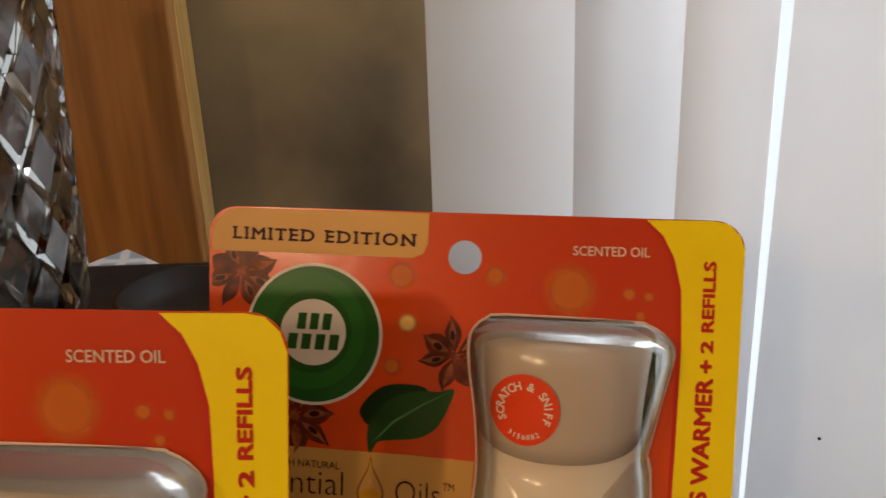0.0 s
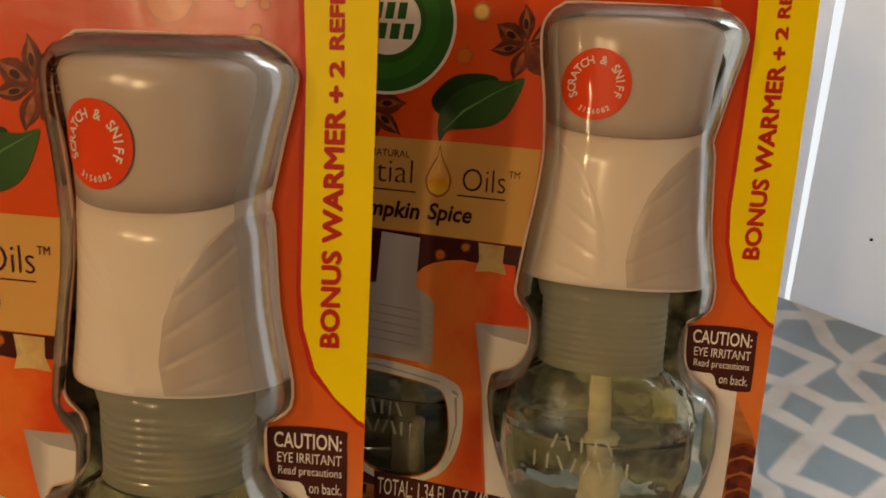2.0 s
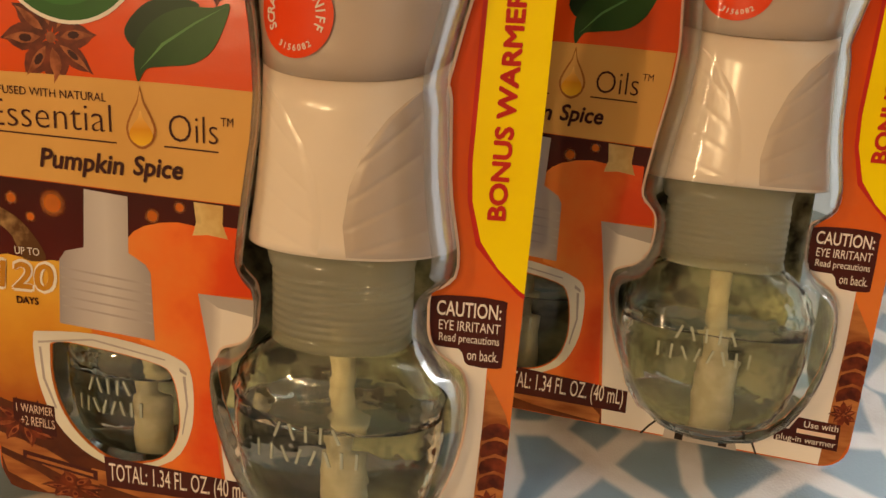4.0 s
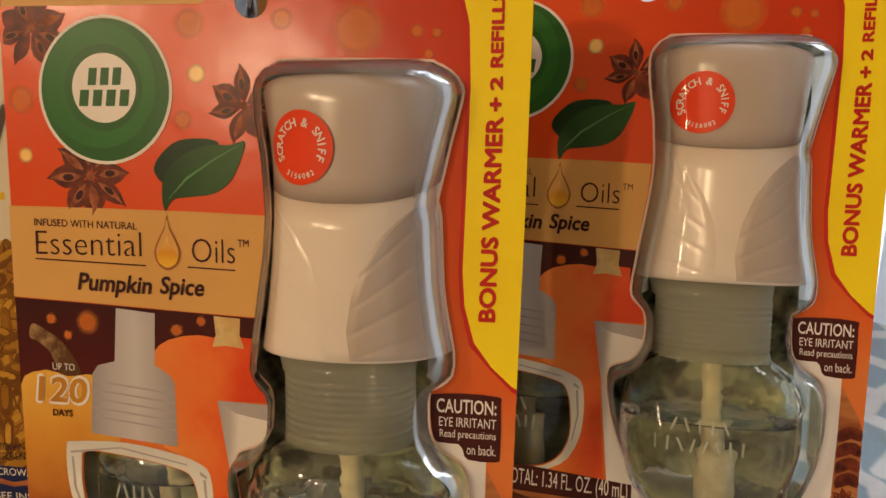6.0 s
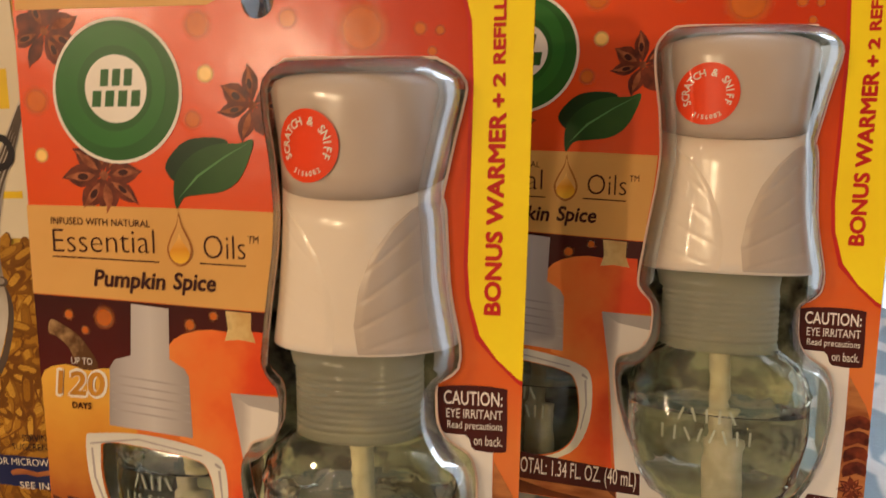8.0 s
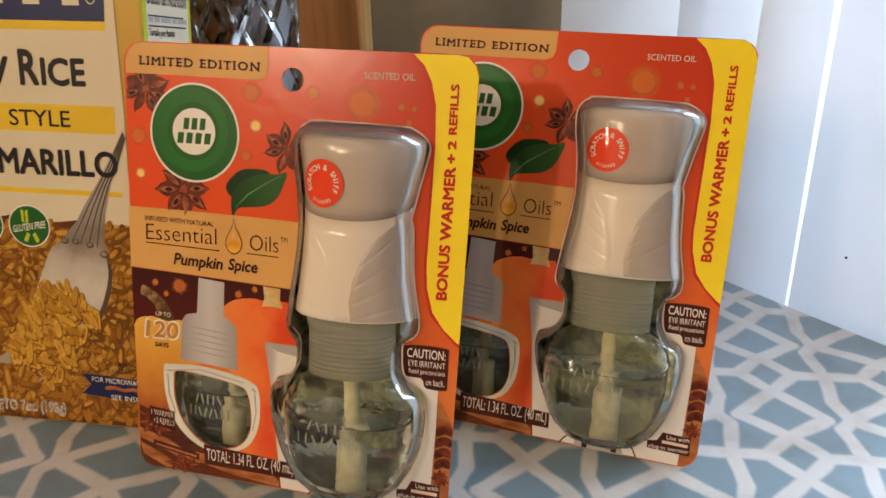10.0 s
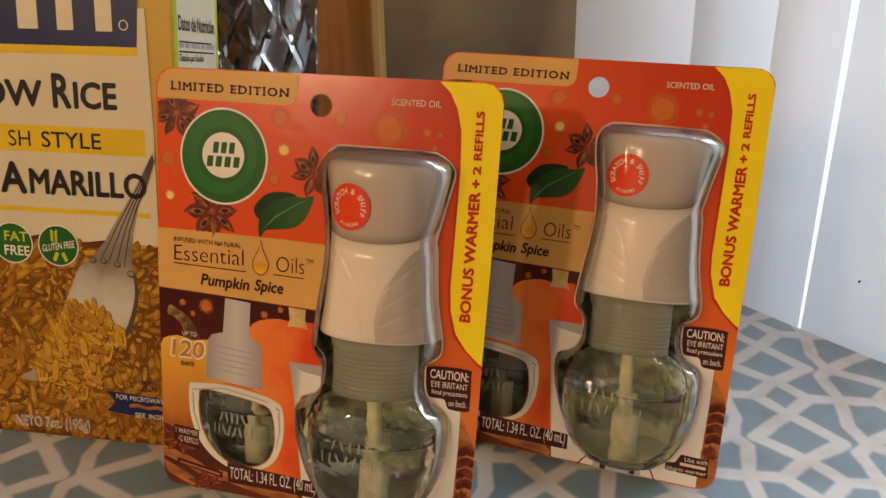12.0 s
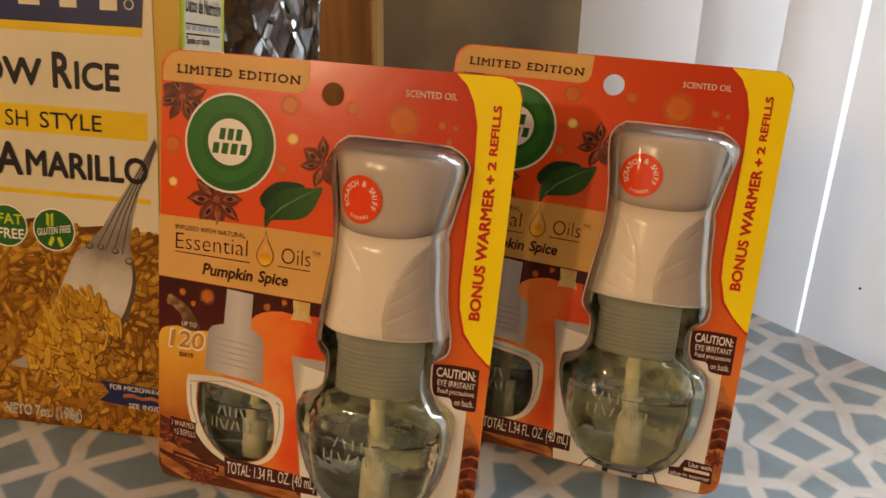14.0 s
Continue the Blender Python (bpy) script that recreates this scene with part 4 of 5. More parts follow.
    flat("cinnamon_print", [(20, 27.5), (38, 25.0), (52, 22.6), (54.8, 20.2), (54.6, 18.0), (36, 20.2), (18, 24.2)], 2.05, "cinnamon", pack)
    flat("cinnamon_print", [(-4.0, 28.6), (6, 24.5), (14, 20.0), (8, 19.2), (-2.6, 23.6)], 2.1, "cinnamon", pack)
    anise("spice_print", 2.4, 38.0, 9.0, 12, pack, 2.2, 8, (-4.2, 99), 0.8)
    anise("spice_print", 15.0, 21.6, 9.0, 5, pack, 2.3, 8, None, 0.45)

    # printed refill round the window
    flat("cap_print", [(22.0, 96.9), (32.4, 96.0), (32.0, 83), (36.0, 80.6), (37.2, 78.6), (37.6, 62.5), (14.1, 64.5), (15.0, 80.0), (16.6, 82.2), (21.2, 83.4)], 2.4, "cap_print", pack, "grey printed refill cap")
    for k in range(5):
        flat("cap_rib", [(15.2, 78.4 - 2.3 * k), (37.2, 76.2 - 2.3 * k), (37.2, 75.7 - 2.3 * k), (15.2, 77.9 - 2.3 * k)], 2.6, "cap_line", pack)
    ring = smooth_loop([(7.0, 60.6), (9.5, 62.0), (23, 62.6), (36, 60.8), (42.8, 58.8), (46, 56.0), (46.8, 48), (45.6, 39.5), (41, 32.2), (30, 28.2), (20.5, 30.6), (13.4, 36.2), (9.2, 43.4), (7.2, 51.5)], 3)
    bm = bmesh.new()
    es = []
    for pts in (ring, smooth_loop([(27 + (u - 27) * 1.02, 45 + (v - 45) * 1.02) for u, v in WINDOW], 3)):
        vs = [bm.verts.new((u * MM, -0.0003 - 2.9 * INK, v * MM)) for u, v in pts]
        es += [bm.edges.new((vs[i], vs[(i + 1) % len(vs)])) for i in range(len(vs))]
    bmesh.ops.triangle_fill(bm, edges=es, use_beauty=True)
    bmesh.ops.recalc_face_normals(bm, faces=bm.faces)
    part("bottle_print", bm, M["glass_print"], pack, "white printed outline of a refill bottle")
    flat("bottle_line", [(8, 59.4), (22, 61.4), (40, 58.2), (40, 57.8), (22, 60.9), (8.2, 58.9)], 3.2, "cap_line", pack)
    flat("bottle_line", [(8.9, 58), (9.4, 50), (12, 42.5), (11.5, 42.3), (8.7, 50), (8.3, 58)], 3.2, "cap_line", pack)
    flat("bottle_line", [(43.5, 56.5), (45.2, 55.4), (45.2, 54.6), (43.4, 55.6)], 3.2, "cap_line", pack)
    flat("bottle_line", [(44.2, 54.4), (44.9, 47), (43.6, 39.5), (43.9, 39.4), (45.4, 47), (44.9, 54.4)], 3.2, "cap_line", pack)

    # outlet plate
    inner = [(u, v) for v, u in HOLE_LEFT if v < 75]
    inner_r = [(u, v) for v, u in HOLE_RIGHT if v < 75]
    flat("outlet_plate", [(48.4, 75.0), (51.2, 58), (55.4, 17.9), (113.2, 16.2), (114.6, 50), (114.8, 68.6), (102.6, 68.6)] + [(u + 0.4, v) for u, v in inner_r[::-1] if v < 68] + [(u - 0.4, v) for u, v in inner] + [(62.4, 74.6)], 2.2, "plate", pack, "white printed outlet plate")
    flat("plate_bevel", [(48.4, 75.0), (62.4, 74.6), (62.2, 70.5), (53.2, 72.0)], 2.5, "plate_shade", pack)
    flat("outlet_line", [(66.0, 16.9), (68.0, 19.6), (70.6, 22.4), (71.0, 22.0), (68.5, 19.3), (66.7, 16.9)], 3, "plate_line", pack)
    flat("outlet_line", [(91.5, 22.6), (95.4, 19.4), (97.0, 16.2), (97.5, 16.2), (95.9, 19.8), (91.8, 23.1)], 3, "plate_line", pack)
    flat("socket_print", [(72.4, 16.8), (72.6, 19.6), (91.2, 19.4), (92.2, 16.3)], 2.8, "plate_shade", pack)
    for u in (75.5, 87.2):
        flat("socket_slot", [(u, 16.9), (u + 2.2, 16.8), (u + 2.2, 18.6), (u, 18.8)], 3.2, "plate_line", pack)
    flat("spice_ground", [(115.0, 62), (119.5, 54), (120.8, 50), (120.15, 24), (118.2, 18.6), (115, 16.4), (113.0, 16.1), (114.4, 45)], 1.8, "cinnamon", pack)
    for k in range(4):
        flat("spice_stick", smooth_loop([(114.8, 50 - 4.2 * k), (118, 51.5 - 4.2 * k), (120.6 - 0.08 * k, 50.5 - 4.2 * k), (120.5 - 0.08 * k, 47.6 - 4.2 * k), (118, 48.2 - 4.2 * k), (114.8, 46.8 - 4.2 * k)], 2), 2.0 + 0.02 * k, "anise", pack)
    anise("spice_print", 117.2, 31.0, 3.6, 20, pack, 2.6, 9)

    # small labels
    box_ = flat("label_patch", smooth_loop([(101.4, 79.6), (109, 80.4), (117.3, 80.0), (118.0, 78), (118.0, 66.5), (117.0, 64.4), (110.5, 64.6), (109.4, 66.4), (108.2, 68.2), (103.2, 68.4), (102.0, 71), (101.2, 77.5)], 2), 3.2, "label", pack, "dark red caution label")
    lettering("lettering", "CAUTION:", (103.0, 75.6, 117.0, 79.0), 4.4, "white_ink", box_, 0.014)
    lettering("lettering", "EYE IRRITANT", (103.6, 72.4, 117.0, 74.6), 4.4, "white_ink", box_, 0.0)
    lettering("lettering", "Read precautions", (103.8, 69.2, 117.0, 71.6), 4.4, "white_ink", box_, 0.0)
    lettering("lettering", "on back.", (110.2, 65.9, 117.0, 68.3), 4.4, "white_ink", box_, 0.0)
    box_ = flat("label_patch", [(106.4, 28.6), (117.0, 28.0), (117.2, 20.6), (101.0, 21.4), (100.8, 24.6), (104.4, 25.0)], 3.2, "label", pack, "small dark red label")
    lettering("lettering", "Use with", (108.0, 26.0, 116.6, 27.8), 4.4, "white_ink", box_)
    flat("label_bar", [(106.4, 24.2), (116.2, 23.9), (116.2, 25.1), (106.4, 25.4)], 4.4, "pale_ink", box_)
    lettering("lettering", "plug-in warmer", (101.6, 21.2, 116.6, 23.4), 4.4, "white_ink", box_, 0, 0, 0, -0.2)
    box_ = flat("label_patch", [(0.4, 44.0), (11.2, 42.8), (11.4, 34.6), (2.6, 36.4), (0.2, 38.6)], 3.2, "label", pack, "small dark red label")
    lettering("lettering", "1 WARMER", (1.2, 40.6, 10.8, 42.8), 4.4, "pale_ink", box_, 0, 0, 0, -0.5)
    lettering("lettering", "+2 REFILLS", (2.2, 37.2, 11.0, 39.6), 4.4, "pale_ink", box_, 0, 0, 0, -0.5)
    flat("label_patch", [(2.0, 30.2), (21.5, 26.8), (21.4, 24.2), (1.8, 27.8)], 3.2, "label", pack)
    flat("label_bar", [(3.0, 29.0), (20.4, 26.0), (20.3, 25.2), (2.9, 28.2)], 4.4, "cinnamon", pack)
    flat("label_patch", [(23.4, 31.2), (61.4, 28.4), (61.6, 22.0), (23.8, 23.0)], 3.0, "label", pack, "dark band behind the amount")
    lettering("lettering", "TOTAL: 1.34 FL. OZ. (40 mL)", (24.6, 23.4, 60.4, 29.6), 4.4, "white_ink", pack, 0.0, 0, 0, -0.6)
    lettering("lettering", "UP TO", (4.1, 80.4, 10.2, 82.2), 4.4, "white_ink", pack, 0.0)
    lettering("lettering", "120", (-1.2, 71.3, 14.2, 79.3), 3.6, "white_ink", pack, 0.065, 0.1)
    lettering("lettering", "120", (-0.5, 72.0, 13.5, 78.6), 4.8, "rib_yellow", pack, 0.026, 0.1)
    lettering("lettering", "DAYS", (3.6, 68.4, 9.2, 70.2), 4.4, "brown_ink", pack, 0.03)

    # warmer, bottle and refill inside the blister
    warmer = loft([(v, UC, hw, DC, hd, 5.0 * (v - 88) / 36) for v, hw, hd in WARMER], 64, 2.2)
    warmer = part("warmer_body", warmer, M["body"], pack, "cream plastic warmer body", True)
    part("warmer_cap", loft([(v, UC, hw, DC, hd, max(0, 5.0 * (150 - v) / 25.6)) for v, hw, hd in CAP], 64, 2.2), M["cap"], warmer, "grey-beige cap", True)
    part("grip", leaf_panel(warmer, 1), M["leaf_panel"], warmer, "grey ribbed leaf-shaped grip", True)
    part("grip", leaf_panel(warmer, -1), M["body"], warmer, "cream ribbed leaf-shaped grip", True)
    bm = bmesh.new()
    ring = [bm.verts.new((u * MM, (warmer_depth(u, v) - 0.5) * MM, v * MM)) for u, v in ellipse(74.0, 136.4, 8.1, 8.2, 40)]
    mid = [bm.verts.new((u * MM, (warmer_depth(u, v) - 0.6) * MM, v * MM)) for u, v in ellipse(74.0, 136.4, 4.2, 4.2, 40)]
    hub = bm.verts.new((74.0 * MM, (warmer_depth(74, 136.4) - 0.62) * MM, 136.4 * MM))
    for i in range(40):
        j = (i + 1) % 40
        bm.faces.new((ring[i], ring[j], mid[j], mid[i]))
        bm.faces.new((mid[i], mid[j], hub))
    bmesh.ops.recalc_face_normals(bm, faces=bm.faces)
    sticker = part("sticker", bm, M["sticker"], pack, "round orange scratch sticker", True)
    for text, a0, a1, r, size, flip in (("SCRATCH & SNIFF", 205, -25, 5.6, 2.0, 1), ("3156082", 240, 300, 6.2, 1.25, -1)):
        chars = [c for c in text]
        bm = bmesh.new()
        for i, ch in enumerate(chars):
            if ch == " ":
                continue
            me = glyphs(ch, 0.02)
            a = radians(a0 + (a1 - a0) * i / (len(chars) - 1))
            t = a - math.pi / 2 if flip > 0 else a + math.pi / 2
            base = len(bm.verts)
            bm.from_mesh(me)
            bm.verts.ensure_lookup_table()
            vs = bm.verts[base:]
            cx = (max(v.co.x for v in vs) + min(v.co.x for v in vs)) / 2
            for v in vs:
                x, y = (v.co.x - cx) * size * 1.3, (v.co.y - 0.35) * size * 1.35
                u = 74.0 + r * math.cos(a) + x * math.cos(t) - y * math.sin(t)
                w = 136.4 + r * math.sin(a) + x * math.sin(t) + y * math.cos(t)
                v.co = (u * MM, (warmer_depth(u, w) - 0.72) * MM, w * MM)
            bpy.data.meshes.remove(me)
        part("lettering", bm, M["white_ink"], sticker)
    collar = loft([(66.4, 81, 15.0, 4, 12.0), (67.2, 81, 15.9, 4, 12.8), (68, 81, 15.9, 4, 12.8)] + [(68.2 + 1.7 * k + d, 81, 15.9 - e, 4, 12.8 - e) for k in range(9) for d, e in ((0.2, 0.0), (0.8, 0.0), (1.0, 0.2), (1.5, 0.2))] + [(84, 80.5, 16.2, 5, 13.6), (88.7, 80.2, 17.2, 6, 15)], 56, 2.2)
    part("collar", collar, M["collar"], pack, "ribbed grey-green bottle collar", True)
    big = refill("bottle", pack, 81.4, 22.6, 2.0, 1.0, 27.5, "clear glass refill bottle of pale oil")
    embossing("raised_mark", 78.0, 50.5, 15, lambda u, v: 2.0 - 15.4 * max(0.1, 1 - abs((u - 81.4) / 24.3) ** 2.3) ** (1 / 2.3), big)
    small = refill("spare_bottle", pack, 28.0, 27.5, 15.0, 0.84, 27.0, "spare glass refill behind a cut window")
    embossing("raised_mark", 24.0, 48.5, 11, lambda u, v: 15.0 - 13.0 * max(0.1, 1 - abs((u - 28) / 20.4) ** 2.3) ** (1 / 2.3), small)
    part("spare_collar", loft([(61, 28, 13.2, 15, 10.8), (63, 28, 13.6, 15, 11), (78, 28, 13.6, 15, 11), (80, 28, 9, 15, 9), (80.5, 28, 5, 15, 5), (96, 28, 5, 15, 5)], 40), M["collar"], pack, "", True)
    blister_sheet(pack)

    # rear tray, leaning on the table behind
    bm = bmesh.new()
    rings = []
    for y, inset, low in ((0.3, 0, 0), (14, 1.5, 4), (27, 4, 8), (30, 9, 11)):
        loop = rounded(2 + inset, 21.5 + low, 117 - inset, 160 - inset, 7 - inset * 0.3)
        rings.append([bm.verts.new((u * MM, y * MM, v * MM)) for u, v in loop])
    for a, b in zip(rings, rings[1:]):
        for i in range(len(a)):
            bm.faces.new((a[i], a[(i + 1) % len(a)], b[(i + 1) % len(a)], b[i]))
    bmesh.ops.recalc_face_normals(bm, faces=bm.faces)
    part("rear_tray", bm, M["tray"], pack, "milky clear rear tray", True)
    panel = bmesh.new()
    for y in (30.1, 30.5):
        panel.faces.new([panel.verts.new((u * MM, y * MM, v * MM)) for u, v in rounded(10.5, 32, 108.5, 151.5, 4)])
    part("rear_card", panel, M["rear_card"], pack, "mottled brown-green rear card")
    return pack


first = scented_oil_pack()
second = copy_thing(first, pose(0.0367, 0.0435, -0.0165, -22.70, -1.21, -11.05))
first.matrix_world = pose(-0.0585, 0.0014, -0.0159, -18.49, -0.85, -6.52)
tagged(first, "orange pumpkin-spice scented oil pack leaning back beside a rice box", "air freshener", "scented oil packs")
tagged(second, "orange pumpkin-spice scented oil pack standing near the blinds", "air freshener", "scented oil packs")


# ---- yellow rice box ----
def rice_box():
    box_ob = empty("rice_box", pose(-0.0736, 0.0293, 0, -15.0, 0, -1.9))
    tagged(box_ob, "yellow and white cardboard rice box leaning back on the tablecloth", "food box")
    R, L, T, D = 12.6, -130.0, 205.0, 42.0
    body = part("carton", block((L * MM, 0, 0), (R * MM, D * MM, T * MM), 0.0006, 2), M["box_yellow"], box_ob, "yellow cardboard carton")
    flat("front_panel", [(L + 6, 88), (3.6, 88), (3.6, 132), (2.2, 180), (L + 6, 180)], 0.6, "box_white", box_ob, "white printed front panel")
    flat("photo_ground", [(L + 0.6, 0.6), (R - 0.6, 0.6), (R - 0.6, 86), (3, 87), (-6, 84), (-20, 89), (-34, 87), (-48, 90), (-62, 87), (L + 0.6, 90)], 0.9, "rice_dark", box_ob, "printed photo of yellow rice")
    rnd = random.Random(4)
    bm = bmesh.new()
    def rice(bm, u, v, a, ln, wd, h, lo=(-100, 0.4), hi=(R - 0.5, 90)):
        c, s = math.cos(a), math.sin(a)
        shape = ((-1, -0.25), (-0.75, -0.85), (0, -1), (0.75, -0.85), (1, -0.2), (1, 0.35), (0.7, 0.9), (0, 1.05), (-0.75, 0.85), (-1, 0.3))
        for n, (k, du, dv, m) in enumerate(((1.09, 0.25, -0.3, 1), (1.0, 0, 0, 0), (0.62, -0.2, 0.25, 2))):
            face(bm, [(max(lo[0], min(hi[0], u + du + k * (x * ln * c - y * wd * s))), max(lo[1], min(hi[1], v + dv + k * (x * ln * s + y * wd * c)))) for x, y in shape], h + 0.0003 * n, m)

    for k in range(1700):
        rice(bm, rnd.uniform(-96, R - 4), rnd.uniform(4, 84), rnd.uniform(-0.4, 2.2) if rnd.random() < 0.6 else rnd.uniform(0, 3.14), rnd.uniform(3.8, 6.2), rnd.uniform(1.35, 1.8), 1.0 + 0.0007 * k)
    tagged(part("rice_photo", bm, [M["grain"], M["grain_shade"], M["grain_light"]], box_ob, "printed yellow rice grains"), kind="stuff")
    # fork
    fork = flat("fork_photo", smooth_loop([(-31.5, 77.5), (-24.5, 81.2), (-16, 80.5), (-9.3, 76), (-7.9, 69), (-9.4, 61), (-13.8, 50), (-20, 41), (-26, 33), (-35, 24.4), (-44, 17.4), (-41, 21.5), (-36, 27), (-40, 28), (-50, 25), (-63, 26), (-56, 31), (-48, 43), (-41, 57.5), (-36, 68.6)], 3), 2.4, "steel", box_ob, "printed steel fork heaped with rice")
    flat("fork_shade", smooth_loop([(-8.4, 75), (-6.4, 69), (-7.6, 60), (-12, 49), (-23, 34), (-34, 23.4), (-26, 33), (-13.8, 50), (-9.2, 61), (-7.9, 69)], 3), 2.2, "steel_dark", fork)
    flat("fork_handle", [(-26.5, 79.5), (-25, 83), (-20, 88.5), (-15.4, 96), (-10, 104), (-5.0, 112), (2.6, 126), (3.6, 121.5), (-0.4, 112), (-4.1, 104.4), (-7.2, 93), (-8.6, 83), (-8.2, 75), (-13, 79.5), (-20, 80.5)], 2.6, "steel", fork)
    for k, w in enumerate((0.16, 0.38, 0.60, 0.82)):
        rib = [(-25.0 + 16.0 * w, 80.6 - 3 * w), (-19.6 + 11.6 * w, 88.6 - 1.5 * w), (-15.2 + 8.0 * w, 96 - 3 * w), (-9.8 + 5.6 * w, 104 - w), (-4.9 + 4.4 * w, 112 - w), (2.4 + 0.9 * w, 125 - 3 * w)]
        flat("fork_rib", [(u - 0.35, v) for u, v in rib] + [(u + 0.45 - 0.06 * n, v) for n, (u, v) in enumerate(rib[::-1])], 2.9 + 0.1 * k, "steel_dark", fork)
    for u, v, r in ((-25.6, 80.4, 1.7), (-20.8, 80.2, 1.5), (-14.8, 79.2, 1.6), (-9.0, 75.6, 1.9)):
        flat("fork_scroll", ellipse(u, v, r, r * 0.8, 14), 3.4, "steel_dark", fork)
        flat("fork_scroll", ellipse(u - 0.2, v + 0.2, r * 0.65, r * 0.5, 12), 3.6, "steel", fork)
    bm = bmesh.new()
    for k in range(320):
        t, w = rnd.random(), rnd.uniform(-1, 1)
        u, v = -25 - 22 * t + w * (11 - 2 * t), 59 - 33 * t - w * 7 - 5 * w * w
        rice(bm, u, v, rnd.uniform(1.2, 2.9), rnd.uniform(3.2, 5.2), rnd.uniform(1.15, 1.5), 4.0 + 0.002 * k)
    tagged(part("rice_photo", bm, [M["grain_heap"], M["grain_shade"], M["grain_light"]], fork, "printed rice heaped on the fork"), kind="stuff")
    # head block with plain bars where the brand stands
    flat("yellow_frame", [(L + 6, 162.2), (-1.6, 162.2), (-0.2, 185), (L + 6, 185)], 1.4, "band_yellow", box_ob)
    head = flat("brand_block", [(L + 8, 165.6), (-1.6, 165.6), (-0.4, 184), (L + 8, 184)], 1.7, "navy", box_ob, "navy block with plain white bars")
    for u0, u1, v in ((-18.0, -11.2, 171.2), (-34, -27.2, 171.4), (-50.5, -42, 171.6)):
        flat("brand_bar", [(u0, v), (u1, v), (u1, 183), (u0, 183)], 2.0, "box_white", head)
    bm = bmesh.new()
    outer, inner = ellipse(-6.6, 173.7, 1.9, 2.0, 20), ellipse(-6.6, 173.7, 1.5, 1.6, 20)
    for i in range(20):
        j = (i + 1) % 20
        bm.faces.new([bm.verts.new((u * MM, -0.0003 - 2.0 * INK, v * MM)) for u, v in (outer[i], outer[j], inner[j], inner[i])])
    bmesh.ops.recalc_face_normals(bm, faces=bm.faces)
    part("brand_ring", bm, M["box_white"], head)
    lettering("lettering", "OW", (-70.0, 141.6, -42.4, 152.2), 2, "black", box_ob, 0.035)
    lettering("lettering", "R", (-38.2, 141.4, -30.2, 155.0), 2, "black", box_ob, 0.035)
    lettering("lettering", "ICE", (-29.2, 141.4, -11.0, 152.1), 2, "black", box_ob, 0.035)
    flat("yellow_band", [(L + 6, 124.3), (-0.4, 123.7), (-0.2, 134.3), (L + 6, 134.8)], 1.4, "band_yellow", box_ob)
    lettering("lettering", "SH", (-58.8, 125.8, -49.2, 132.2), 2, "black", box_ob)
    lettering("lettering", "STYLE", (-44.4, 125.8, -18.8, 132.2), 2, "black", box_ob, 0.008)
    lettering("lettering", "A", (-64.0, 106.6, -52.4, 119.6), 4.6, "black", box_ob, 0.03)
    lettering("lettering", "MARILLO", (-51.0, 106.7, -0.4, 117.2), 4.6, "black", box_ob, 0.03)
    flat("yellow_rule", [(L + 6, 99.4), (0.4, 99.2), (0.4, 101.2), (L + 6, 101.4)], 1.5, "band_yellow", box_ob)
    for u, words in ((-40.6, "GLUTEN FREE"), (-61.0, "FREE")):
        badge = flat("round_badge", ellipse(u, 85.6, 9.0, 8.7, 36), 3.0, "white_ink", box_ob, "round green badge")
        flat("badge_disc", ellipse(u, 85.6, 8.5, 8.2, 36), 3.3, "green_dark", badge)
        if words == "FREE":
            lettering("lettering", "FAT", (u - 3.6, 86.4, u + 7.0, 90.6), 3.6, "lime", badge, 0.02)
            lettering("lettering", "FREE", (u - 4.0, 80.4, u + 7.4, 84.6), 3.6, "white_ink", badge, 0.02)
        else:
            lettering("lettering", words, (u - 7.2, 82.6, u + 7.2, 85.6), 3.6, "white_ink", badge, 0.01, 0, 0, 2.6)
            for k in range(5):
                for sgn in (-1, 1):
                    flat("wheat_ear", ellipse(u - 1.6 + sgn * 0.9, 87.6 + 1.0 * k, 0.9, 0.42, 8, sgn * 40), 3.6, "lime", badge)
                    flat("wheat_ear", ellipse(u + 0.6 + sgn * 1.3 * (1 + k * 0.25), 80.8 - 0.7 * k + 1.5, 1.0, 0.45, 8, sgn * 35), 3.6, "lime", badge)
    lettering("lettering", "NETO 7oz. (198g)", (-67.0, 2.2, -32.2, 8.8), 4.2, "white_ink", box_ob, 0.04, 0, 0, 0.6)
    lettering("lettering", "NETO 7oz. (198g)", (-66.8, 2.5, -32.4, 8.6), 4.8, "black", box_ob, 0.0, 0, 0, 0.6)
    ribbon = flat("ribbon", [(-23.4, 23.6), (R - 0.3, 21.6), (R - 0.3, 11.0), (-24.0, 14.4), (-19.6, 18.6)], 4.2, "navy", box_ob, "navy ribbon with white lettering")
    lettering("lettering", "FOR MICROWAVE INST", (-19.0, 20.2, R - 2, 22.4), 4.8, "white_ink", ribbon, 0.0, 0, 0, -0.8)
    flat("ribbon_wave", smooth_loop([(-13, 18.4), (-9, 18.8), (-5, 17.8), (-1, 18.6), (4, 17.4), (R - 1, 18.0), (R - 1, 16.6), (4, 16.0), (-1, 17.0), (-5, 16.4), (-9, 17.2), (-13, 16.8)], 2), 4.6, "cinnamon", ribbon)
    lettering("lettering", "SEE INSIDE PO", (-11.0, 12.6, R - 2, 14.8), 4.8, "white_ink", ribbon, 0.0, 0, 0, -0.6)
    lettering("lettering", "SERVING", (-8.6, 27.6, 1.0, 29.6), 4.8, "black", box_ob)
    lettering("lettering", "SUGERENC", (-12.0, 24.8, 1.0, 26.8), 4.8, "black", box_ob)
